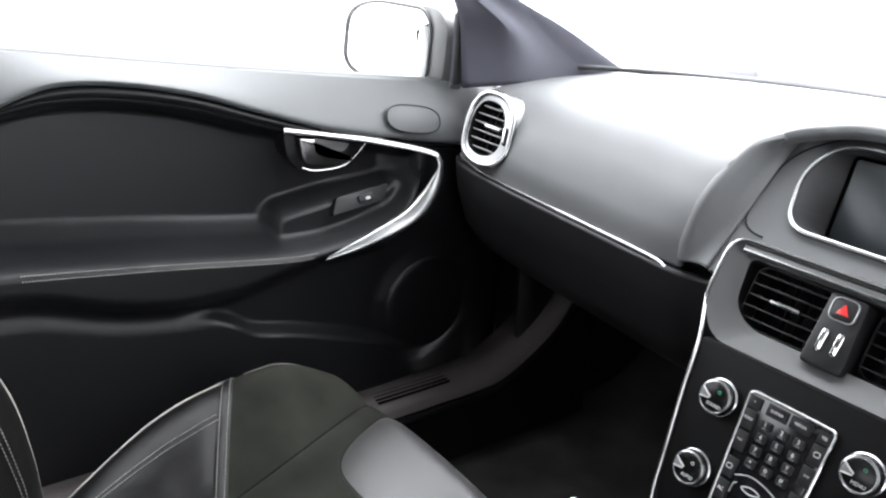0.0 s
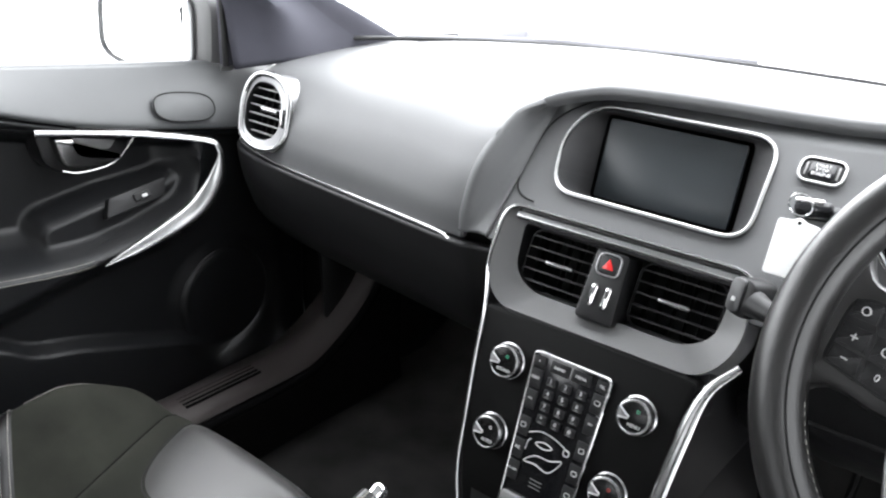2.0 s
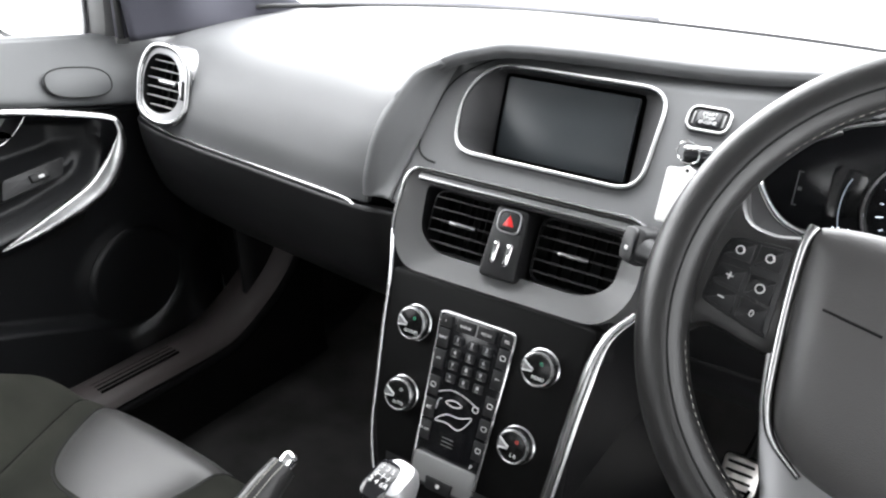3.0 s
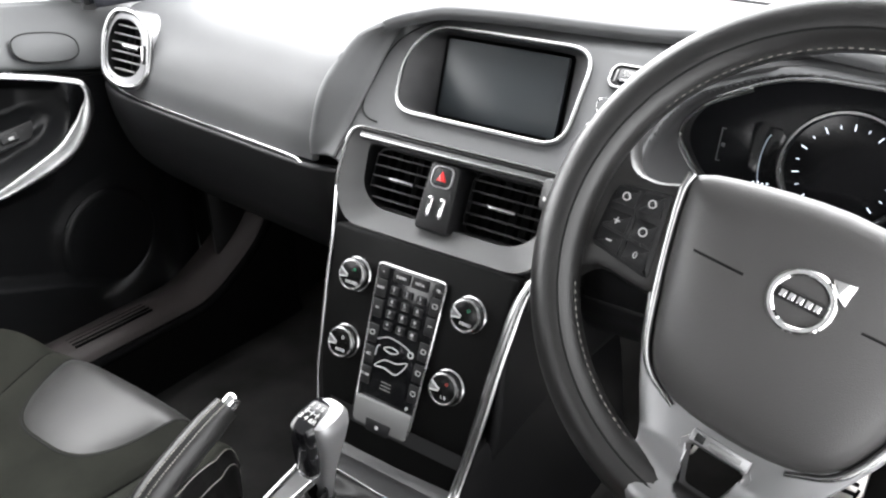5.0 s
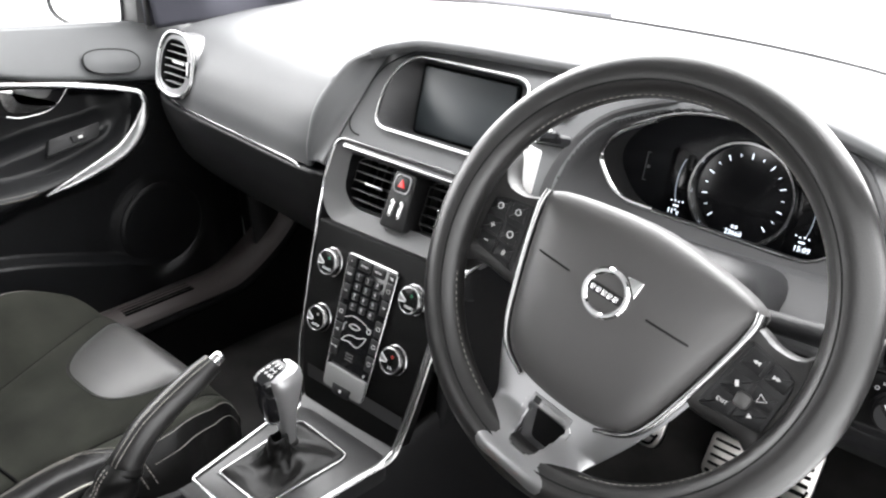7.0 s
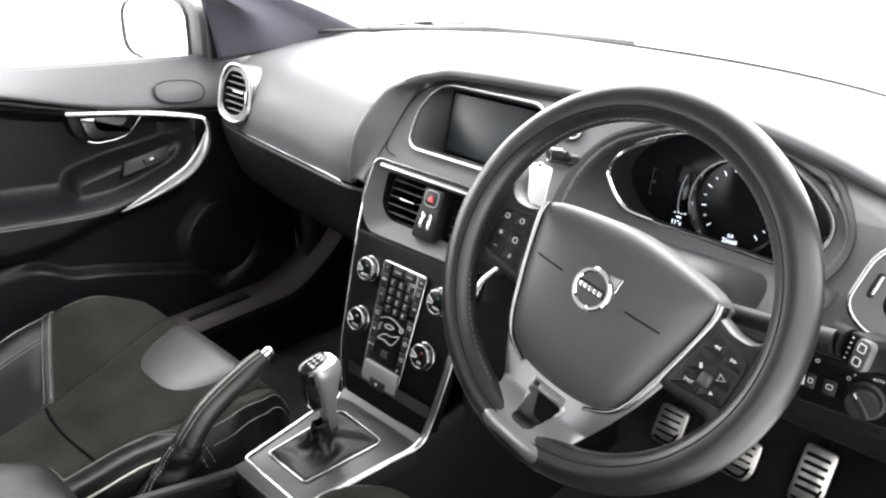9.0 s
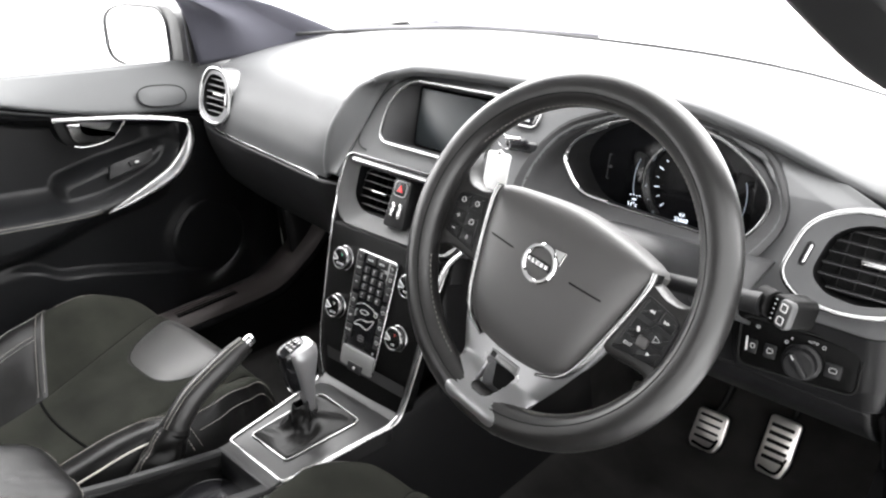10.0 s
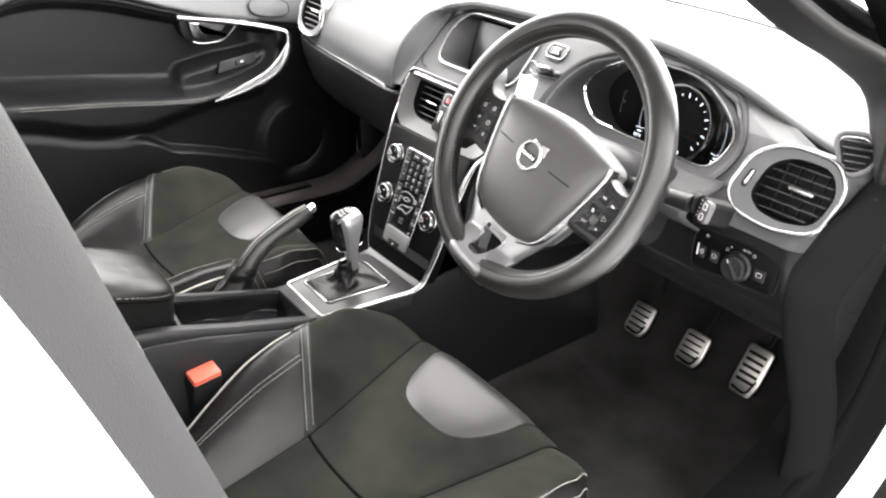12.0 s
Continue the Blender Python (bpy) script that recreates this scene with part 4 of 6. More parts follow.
part("tray_shelf", cut(cut(field(lambda x, y: Vector((x, y, shelf_z(y))), -0.036, 0.066, -0.575, -0.352, 102, 190), Matrix.Translation((0.014, -0.402, 0.515)), circle_(0.0445)), Matrix.Translation((0.014, -0.500, 0.532)), circle_(0.0415)), KNOBM, cons, "black cup holder shelf")
for y, r in ((-0.402, 0.0445), (-0.500, 0.0415)):
    tilt = Matrix.Translation((0.014, y, shelf_z(y))) @ Matrix.Rotation(math.atan(-0.175), 4, "X")
    part("cup_ring", lathe([(r + 0.0022, 0.0003), (r + 0.001, 0.0016), (r - 0.0012, 0.0012), (r - 0.002, -0.002), (r - 0.004, -0.075), (0.001, -0.077)], 48, tilt), RUBBER, cons, "deep round cup holder")
    part("ring_edge", lathe([(r + 0.0026, 0.0004), (r + 0.0018, 0.0018), (r - 0.0004, 0.0018), (r - 0.0012, 0.0006)], 48, tilt), GLOSS, cons, "gloss black rim")

# ---- driver door, wide open ----
ddoor = thing("driver_door", "wide open white driver door with black inner panel", "car door", (0.85, 0.33, 0.4))
DH, ang = Vector((0.845, 0.36, 0)), radians(66)
da, dn = Vector((math.sin(ang), -math.cos(ang), 0)), Vector((math.cos(ang), math.sin(ang), 0))


def dd(u, z, off):
    return DH + da * u + Vector((0, 0, z)) - dn * off


part("inner_panel", field(lambda u, z: dd(u, z, 0.02 + 0.03 * smooth(0.5, 0.6, z) * (1 - smooth(0.68, 0.74, z)) * smooth(0.05, 0.2, u) + 0.01 * math.sin(z * 9)), 0.02, 1.0, 0.33, 0.95, 30, 40), DOORP, ddoor, "black inner door panel")
part("outer_skin", field(lambda u, z: dd(u, z, -0.06 - 0.03 * math.sin((z - 0.3) * 4.5)), 0.0, 1.02, 0.30, 0.96, 10, 14), PAINT, ddoor, "white painted door skin")
part("edge", joined([field(lambda u, z: dd(1.0 + 0.02 * (u > 0.5), z, 0.02 - 0.08 * u), 0, 1, 0.32, 0.95, 2, 8), field(lambda u, w: dd(u, 0.95 + 0.004 * w, 0.02 - 0.1 * w), 0.0, 1.01, 0, 1, 8, 2), field(lambda u, w: dd(u, 0.32, 0.02 - 0.1 * w), 0.0, 1.01, 0, 1, 8, 2)]), PAINT, ddoor)
part("window_frame", tube([dd(0.02, 0.95, -0.02), dd(0.45, 1.22, 0.02), dd(0.78, 1.33, 0.06), dd(0.98, 1.30, 0.06), dd(1.0, 0.95, -0.02)], 0.018, seg=8), RUBBER, ddoor, "black window frame")
# ---- seats ----
def seat(name, label, cx, yf, zc, w, depth, taper=0.0):
    """A bucket seat with suede centre and leather bolsters; w: half its width."""
    t = thing(name, label, "car seat", (cx, yf - 0.28, 0.27), "front seats")

    def groove(v):
        return lerp(v, [0.0, 0.10, 0.30, 0.52], [0.172, 0.150, 0.098, 0.085])

    def wide(v, side=-1):
        return lerp(v, [0.0, 0.03, 0.08, 0.15, 0.22, 0.34, 0.46, 0.62], [0.205, 0.245, 0.272, 0.288, 0.29, 0.262, 0.215, 0.185]) * w / 0.29 * (1 - (taper if side > 0 else 0.0) * max(0.0, 0.16 - v) / 0.16)

    def base(v):
        front = max(0.0, 0.06 - v) / 0.06
        return zc + 0.008 - 0.16 * max(0.0, v - 0.06) - 0.075 * front ** 2.4

    def centre(u, v):
        g = groove(v)
        z = base(v) + 0.010 * (1 - (u / g) ** 2) * smooth(0.0, 0.06, v) - 0.004 * smooth(0.93, 1.0, abs(u) / g)
        return Vector((cx + u, yf - v - 0.10 * u * u, z))

    def bolster(s_, k, v):
        """k from 0 at the groove to 1 at the outer edge."""
        g, o = groove(v), wide(v, s_)
        u = g + (o - g) * k
        crest = 0.052 * smooth(0.0, 0.16, v) + 0.008
        z = base(v) - 0.004 + (crest + 0.10 * max(0.0, v - 0.06)) * math.sin(min(1.0, k / 0.78) * math.pi / 2) ** 1.2
        z -= 0.075 * (max(0.0, k - 0.74) / 0.26) ** 2.2
        z -= 0.050 * (max(0.0, min(v, 0.5) - 0.28) / 0.17) ** 1.5 * smooth(0.0, 0.8, k)
        roll = 0.035 * (max(0.0, u - 0.12) / 0.16) ** 2 * max(0.0, 0.12 - v) / 0.12
        return Vector((cx + s_ * u, yf - v - 0.10 * 0.17 ** 2 - roll, z))

    def band(k):
        return 0.298 - 0.098 * k

    part("cushion_centre", field(lambda u, v: centre(u * groove(v), v), -1, 1, 0.0, 0.62, 40, 66), SUEDE, t, "dark green-black suede seat centre")
    for s_ in (-1, 1):
        part("front_corner", field(lambda k, f: bolster(s_, k, f * (band(k) - 0.007)), 0, 0.80, 0, 1, 24, 34), SUEDE, t, "dark suede front corner")
        part("front_edge", field(lambda k, f: bolster(s_, k, f * (band(k) - 0.007)), 0.80, 1, 0, 1, 10, 34), LEATHER, t, "black leather front edge")
        for k, n_ in ((0.815, 60), (0.90, 60)):
            for j in range(n_):
                v = 0.006 + 0.19 * j / n_
                part("stitch", tube([bolster(s_, k, vv) + Vector((s_ * 0.0012, 0, 0.0012)) for vv in (v, v + 0.0021)], 0.0007, seg=5), THREAD, t)
        part("side_bolster", field(lambda k, f: bolster(s_, k, band(k) + 0.012 + f * (0.62 - band(k) - 0.012)), 0, 1, 0, 1, 26, 34), LEATHER, t, "black leather side bolster")
        part("seam_band", field(lambda k, f: bolster(s_, k, band(k) - 0.009 + 0.023 * f) + Vector((0, 0, 0.002 * math.sin(math.pi * f) + 0.0005)), 0, 1, 0, 1, 30, 4), LEATHER, t, "stitched leather band")
        part("piping", tube([bolster(s_, 0.86, v) + Vector((s_ * 0.002, 0, 0.0025)) for v in np.linspace(0.215, 0.6, 30)], 0.0018, seg=6), PIPING, t, "pale piping")
        for f in (0.22, 0.78):
            for j in range(56):
                k = 0.04 + 0.92 * j / 56
                pq = [bolster(s_, kk, band(kk) - 0.009 + 0.023 * f) + Vector((0, 0, 0.003)) for kk in (k, k + 0.0115)]
                part("stitch", tube(pq, 0.0006, seg=5), THREAD, t)
        # lengthwise stitched seam on the bolster
        for dk in (-0.02, 0.02):
            for j in range(84):
                v = 0.262 + 0.26 * j / 84
                pq = [bolster(s_, 0.50 + dk, vv) + Vector((0, 0, 0.0016)) for vv in (v, v + 0.0022)]
                part("stitch", tube(pq, 0.0006, seg=5), THREAD, t)
    # seams: along both grooves and across the cushion
    for s_ in (-1, 1):
        part("groove_seam", tube([centre(s_ * groove(v) * 0.998, v) + Vector((0, 0, 0.0003)) for v in np.linspace(0.02, 0.6, 40)], 0.0017, seg=6), SEAMM, t)
    part("cross_seam", tube([centre(u * groove(0.315), 0.318 - 0.012 * u * u) for u in np.linspace(-1, 1, 24)], 0.0026, seg=6), SEAMM, t)
    # outer skirt: leather side below the piping, plastic below
    def around(a, b):
        sx, cy = math.sin(a), math.cos(a)
        x = math.copysign(min(1.0, abs(sx) ** 0.5), sx)
        y = math.copysign(min(1.0, abs(cy) ** 0.4), cy)
        v = 0.28 - 0.262 * y
        return Vector((cx + x * (wide(max(0.05, v), x) - 0.003), yf - v, 0.285 + (base(max(0.06, v)) - 0.03 - 0.285) * b))
    part("skirt", field(around, -math.pi, math.pi, 0.45, 1, 72, 6), LEATHER, t, "black leather seat side")
    part("base_trim", field(lambda a, b: (lambda q: Vector((cx + (q.x - cx) * 0.94, yf - 0.28 + (q.y - yf + 0.28) * 0.94, q.z)))(around(a, b)), -math.pi, math.pi, 0.0, 0.46, 72, 3), HARD, t, "black plastic seat base")
    part("front_piping", tube([around(a, 0.97) + Vector((0.0055 * math.sin(a), 0.0055 * math.cos(a), 0)) for a in np.linspace(-1.9, 1.9, 60)], 0.0012, seg=6), PIPING, t, "pale piping")

    # leather front pad, U shaped
    def pad(r, a):
        x = 0.118 * r * math.copysign(abs(math.cos(a)) ** 0.62, math.cos(a))
        y = 0.158 * r * abs(math.sin(a)) ** 0.85
        x *= 1 - 0.10 * y / 0.158
        return centre(x, 0.008 + y) + Vector((0, 0, 0.0065 * (1 - r ** 8) - 0.001))
    part("leather_pad", field(pad, 0.0, 1.0, 0.0, math.pi, 18, 48), PADM, t, "smooth grey leather thigh pad")
    part("pad_seam", tube([pad(1.0, a) + Vector((0, 0, 0.0005)) for a in np.linspace(0.03, math.pi - 0.03, 60)], 0.0014, seg=6), RUBBER, t)

    # backrest
    lx, ly = eased([0.0, 0.04, 0.114, 0.21, 0.286, 0.45, 0.62], [-0.020, -0.024, -0.029, -0.046, -0.084, -0.205, -0.33])

    def back(u, h):
        """The ridges of the bolsters lean back above the waist; the centre lies deeper."""
        a = abs(u)
        deep = (0.075 + 0.2 * h) * (1 - 0.6 * smooth(0.38, 0.6, h))
        y = yf + 0.048 - depth + lerp(h, lx, ly) - deep * (1 - smooth(0.12, 0.225, a)) - 0.10 * (max(0.0, a - 0.217) / 0.04) ** 2
        return Vector((cx + u * (1 - 0.2 * smooth(0.3, 0.64, h)), y, 0.43 + h))
    part("backrest_centre", field(back, -0.12, 0.12, 0, 0.62, 24, 40), SUEDE, t, "dark suede backrest centre", solid=-0.08)
    for s_ in (-1, 1):
        part("backrest_bolster", field(lambda u, h: back(u, h), s_ * 0.12, s_ * 0.25, 0, 0.62, 20, 40), LEATHER, t, "black leather backrest bolster", solid=-0.05 * s_)
        part("backrest_piping", tube([back(s_ * 0.224, h) + Vector((0, 0.0016, 0)) for h in np.linspace(0.02, 0.58, 40)], 0.0012, seg=6), PIPING, t, "pale piping")
        for du in (0.0, 0.0045):
            for j in range(90):
                h = 0.02 + 0.5 * j / 90
                part("stitch", tube([back(s_ * (0.188 + du), hh) + Vector((-s_ * 0.001, 0.0012, 0)) for hh in (h, h + 0.0032)], 0.0006, seg=5), THREAD, t)
    part("headrest", moved(slab(rr(0.25, 0.17, 0.06, 6), 0.09, 0.03), on((cx, yf - 0.82, 1.10), (0, -0.25, 0.97))), LEATHER, t, "black leather headrest")
    for s_ in (-1, 1):
        part("headrest_post", tube([(cx + s_ * 0.05, yf - 0.86, 0.98), (cx + s_ * 0.05, yf - 0.87, 1.08)], 0.006, seg=8), CHROME, t)
    return t


seat("driver_seat", "black leather and suede seat with pale piping, driver side", 0.352, -0.152, 0.500, 0.29, 0.500)
seat("passenger_seat", "black leather and suede seat with pale piping, passenger side", -0.386, -0.146, 0.506, 0.287, 0.500, 0.17)

# ---- steering wheel ----
RAKE = radians(27)
wheel = thing("steering_wheel", "black leather three spoke steering wheel, turned slightly", "steering wheel", (0.391, -0.144, 0.905))
WM = on((0.391, -0.144, 0.905), (0, math.sin(RAKE), math.cos(RAKE))) @ Matrix.Rotation(radians(-11.2), 4, "Z")


def circle(r, z=0.0, n=96, a0=0.0, a1=360.0):
    closed = abs(a1 - a0) >= 360
    return [WM @ Vector((r * math.cos(radians(a0 + (a1 - a0) * k / (n if closed else n - 1))), r * math.sin(radians(a0 + (a1 - a0) * k / (n if closed else n - 1))), z)) for k in range(n)]


part("rim", tube(circle(0.1810, 0.014, 120), 0.0194, True, 24), RIMLEATHER, wheel, "worn black leather rim")
part("rim_crease", tube(circle(0.1730, 0.0313, 120), 0.0010, True, 6), RUBBER, wheel)
for a0, a1, nm in ((26, 154, "upper"), (206, 250, "left"), (290, 334, "right")):
    n = int((a1 - a0) / 2.2)
    for k in range(n):
        a = a0 + (a1 - a0) * k / n
        part("rim_stitch", tube(circle(0.1626, 0.0200, 2, a, a + 1.1), 0.0005, seg=5), THREAD, wheel)
half_ = [(0.060, 0.052), (0.104, 0.0405), (0.1055, 0.022), (0.0985, -0.012), (0.088, -0.052), (0.078, -0.083), (0.066, -0.102), (0.042, -0.115)]
hub = cat([(0.0, 0.058)] + half_ + [(0.0, -0.119)] + [(-x, y) for x, y in half_[::-1]], 3, True)
hub = [tuple(p) for p in hub]


def swell(x, y):
    """Height of the cover's face over its edge."""
    return 0.0225 * (1 - 0.45 * (x / 0.105) ** 2 - 0.45 * ((y + 0.03) / 0.09) ** 2)


def cushion(outline, depth, m):
    n = len(outline)
    cx, cy = 0.0, -0.028
    verts = [(x, y, -depth) for x, y in outline]
    for f in (1.0, 0.992, 0.975, 0.95, 0.91, 0.85, 0.77, 0.66, 0.53, 0.38, 0.22, 0.08):
        for x, y in outline:
            px, py = cx + (x - cx) * f, cy + (y - cy) * f
            verts.append((px, py, swell(px, py) * (1 - f ** 9) - 0.005 * f ** 40))
    k = len(verts) // n
    faces = [(j * n + i, j * n + (i + 1) % n, (j + 1) * n + (i + 1) % n, (j + 1) * n + i) for j in range(k - 1) for i in range(n)]
    faces += [tuple(range(n))[::-1], tuple(range((k - 1) * n, k * n))]
    return moved(data(verts, faces), m)


cover = part("airbag_cover", cushion(dense(hub, 0.004), 0.04, at(WM, 0, 0, 0.008)), AIRBAG, wheel, "black grained airbag cover")
for s_ in (-1, 1):
    part("cover_crease", tube([at(WM, s_ * x, -0.010, 0.0080 + swell(x, -0.010) * (1 - (x / 0.099) ** 9)) @ Vector((0, 0, 0)) for x in np.linspace(0.040, 0.078, 8)], 0.0010, seg=6), RUBBER, cover)
# round chrome emblem: a ring with an arrow corner and a bar
em = part("emblem", lathe([(0.0165, 0.0), (0.0165, 0.003), (0.018, 0.0045), (0.0205, 0.0045), (0.022, 0.003), (0.022, 0.0)], 36, at(WM, 0, -0.009, 0.0296)), BRIGHT, cover, "plain chrome ring emblem")
part("emblem_corner", slab(rpoly([(0.010, 0.022), (0.026, 0.024), (0.0245, 0.008), (0.016, 0.014)], 0.001, 2), 0.003, 0.0008, at(WM, 0, -0.009, 0.0336)), BRIGHT, em)
part("emblem_disc", lathe([(0.0168, 0.0), (0.0168, 0.0012), (0.001, 0.002)], 32, at(WM, 0, -0.009, 0.0296)), AIRBAG, em)
part("emblem_bar", box(0.034, 0.008, 0.002, at(WM, 0, -0.009, 0.0336), 0.0006), HARD, em)
for k in range(5):
    part("emblem_mark", box(0.004, 0.005, 0.0006, at(WM, -0.0115 + 0.00575 * k, -0.009, 0.0342), 0.0003), BRIGHT, em)
# silver frame: strips hugging the cover, flowing into the lower spoke that laps over the rim
for s_ in (-1, 1):
    edge = cat([(0.1048, 0.0390), (0.1062, 0.024), (0.0992, -0.012), (0.0885, -0.052), (0.0785, -0.084), (0.066, -0.103), (0.042, -0.116)], 5)
    out_ = cat([(0.1120, 0.0395), (0.1125, 0.024), (0.1045, -0.013), (0.0940, -0.054), (0.0830, -0.087), (0.069, -0.1065), (0.043, -0.1195)], 5)
    rows = [[WM @ Vector((s_ * (a[0] - 0.002), a[1], 0.002)), WM @ Vector((s_ * a[0], a[1], 0.0085)), WM @ Vector((s_ * (a[0] * 0.5 + b[0] * 0.5), a[1] * 0.5 + b[1] * 0.5, 0.0100)), WM @ Vector((s_ * b[0], b[1], 0.0070)), WM @ Vector((s_ * b[0], b[1], -0.006))] for a, b in zip(edge, out_)]
    part("side_strip", sheet(rows, 1, 3), CHROME, wheel, "satin chrome strip along the cover")
    arm_ = [tuple(p) for p in cat([(s_ * 0.088, 0.026), (s_ * 0.110, 0.030), (s_ * 0.130, 0.024), (s_ * 0.151, 0.027), (s_ * 0.166, 0.052), (s_ * 0.178, 0.056), (s_ * 0.181, 0.0), (s_ * 0.177, -0.064), (s_ * 0.163, -0.076), (s_ * 0.142, -0.055), (s_ * 0.088, -0.050)], 4, True)]
    part("spoke", slab(arm_, 0.026, 0.008, at(WM, 0, 0, 0.0065)), RIMLEATHER, wheel, "black leather wrapped spoke")


def foot(u, r):
    """Lower spoke: u across from -1 to 1, r down from the hub; it climbs over the rim."""
    w_ = lerp(r, [0.0, 0.030, 0.052, 0.085, 0.117, 0.150, 0.172, 0.20], [0.104, 0.1015, 0.0985, 0.087, 0.072, 0.054, 0.046, 0.037])
    z = 0.0058 + 0.0292 * smooth(0.140, 0.178, r) - 0.016 * (max(0.0, r - 0.180) / 0.018) ** 2 - 0.004 * abs(u) ** 6
    return WM @ Vector((u * w_, -r, z))


win = rpoly([(-0.0225, -0.1335), (0.0225, -0.1335), (0.0125, -0.166), (-0.0125, -0.166)], 0.004, 3)
part("lower_spoke", cut(field(foot, -1, 1, 0.030, 0.199, 90, 120), WM, win), SILVER, wheel, "broad silver lower spoke with a window", solid=-0.010)
part("window_frame", joined([funnel(offset(win, 0.0055), win, 0.0062, -0.004, at(WM, 0, 0, 0.0)), funnel(offset([p for p in win], 0.0055), offset(win, 0.0050), 0.004, 0.0066, WM)]), BRIGHT, wheel, "bright window frame in the spoke")
part("window_wall", funnel(win, win, 0.006, -0.014, WM), SILVER, wheel)
part("badge_plate", box(0.044, 0.010, 0.004, at(WM, 0, -0.1275, 0.0072), 0.001), SILVER, wheel, "silver badge plate")
part("badge_mark", box(0.007, 0.006, 0.0006, at(WM, -0.015, -0.1275, 0.0079), 0.0002), HARD, wheel)
part("badge_bar", box(0.024, 0.004, 0.0006, at(WM, 0.004, -0.1275, 0.0079), 0.0002), GREYP, wheel)
# button pads
for s_ in (-1, 1):
    q = [(s_ * 0.113, 0.0195), (s_ * 0.157, 0.0105), (s_ * 0.155, -0.0400), (s_ * 0.101, -0.0460)]
    bp_ = part("button_pad", slab(rpoly(q, [0.004, 0.012, 0.006, 0.004], 4), 0.02, 0.003, at(WM, 0, 0, 0.0085)), HARD, wheel, "black button pad")
    part("pad_skirt", slab(rpoly([(s_ * 0.096, -0.039), (s_ * 0.157, -0.034), (s_ * 0.151, -0.051), (s_ * 0.098, -0.055)], 0.004, 3), 0.03, 0.004, at(WM, 0, 0, 0.001)), HARD, bp_)
    A, B, C_, D = [Vector(p) for p in q]

    def cell(f0, f1, g0, g1, gap=0.0009):
        def pt(f, g):
            return (A.lerp(B, f)).lerp(D.lerp(C_, f), g)
        o = [pt(f0, g0), pt(f1, g0), pt(f1, g1), pt(f0, g1)]
        return offset(rpoly([(p.x, p.y) for p in o], 0.002, 3), -gap), sum(o, Vector((0, 0))) / 4
    cells = [(0.06, 0.5, 0.03, 0.32), (0.5, 0.96, 0.03, 0.32)]
    cells += [(0.06, 0.5, 0.38, 0.68), (0.5, 0.96, 0.38, 0.68), (0.06, 0.5, 0.68, 0.97), (0.5, 0.96, 0.68, 0.97)]
    for c_ in cells:
        o, c0 = cell(*c_)
        part("key", slab(o, 0.004, 0.0012, at(WM, 0, 0, 0.0092)), HARD, bp_)
    marks = []
    c2 = [cell(*c)[1] for c in cells]
    zz = 0.0096
    if s_ < 0:
        for i in (0, 1):
            marks.append(ring([(0.0024 * math.cos(a), 0.0024 * math.sin(a)) for a in np.linspace(0.4, 2 * math.pi + 0.4, 10)[:-1]], 0.001, 0.0004, at(WM, c2[i].x, c2[i].y, zz)))
            marks.append(box(0.001, 0.0045, 0.0004, at(WM, c2[i].x + 0.002, c2[i].y + 0.001, zz + 0.0003, 40), 0.0002))
        marks.append(ring([(0.0026 * math.cos(a), 0.0026 * math.sin(a)) for a in np.linspace(0, 2 * math.pi, 13)[:-1]], 0.001, 0.0004, at(WM, c2[2].x, c2[2].y, zz)))
        marks.append(words("0", 0.0075, at(WM, c2[4].x, c2[4].y, zz)))
        marks.append(box(0.0055, 0.0011, 0.0004, at(WM, c2[3].x, c2[3].y, zz + 0.0003), 0.0002))
        marks.append(box(0.0011, 0.0055, 0.0004, at(WM, c2[3].x, c2[3].y, zz + 0.0003), 0.0002))
        marks.append(box(0.005, 0.0011, 0.0004, at(WM, c2[5].x, c2[5].y, zz + 0.0003), 0.0002))
    else:
        arrow = [(-0.0022, 0.0018), (-0.0022, -0.0018), (0.0012, 0.0)]
        for i, d in ((0, 1), (1, -1)):
            for k in (0, 1):
                marks.append(slab([(-d * x + d * (0.003 * k - 0.001), y) for x, y in arrow], 0.0004, 0.0001, at(WM, c2[i].x, c2[i].y, zz + 0.0003)))
        marks.append(ring([(-0.003, -0.003), (0.003, 0.0), (-0.003, 0.003)], 0.0009, 0.0004, at(WM, c2[3].x, c2[3].y, zz)))
        marks.append(slab([(-0.002, -0.002), (0.002, 0.0), (-0.002, 0.002)], 0.0004, 0.0001, at(WM, c2[5].x, c2[5].y, zz + 0.0003)))
        marks.append(words("EXIT", 0.0045, at(WM, c2[4].x, c2[4].y, zz)))
        marks.append(box(0.003, 0.005, 0.0004, at(WM, c2[2].x, c2[2].y, zz + 0.0003, 30), 0.0002))
        jc = (c2[2] + c2[3] + c2[4] + c2[5]) / 4
        part("joystick", slab(rr(0.013, 0.013, 0.004, 4), 0.006, 0.003, at(WM, jc.x, jc.y, 0.0125)), AIRBAG, bp_, "square rubber toggle")
    part("symbol", joined(marks), WHITEI, bp_, "white printed symbols", smooth=False)

# steering column shroud and stalks
col = thing("steering_column", "black steering column shroud with control stalks", "steering column", (0.385, 0.0, 0.80))
cdir = Vector((0, -math.cos(RAKE), math.sin(RAKE)))
rows = []
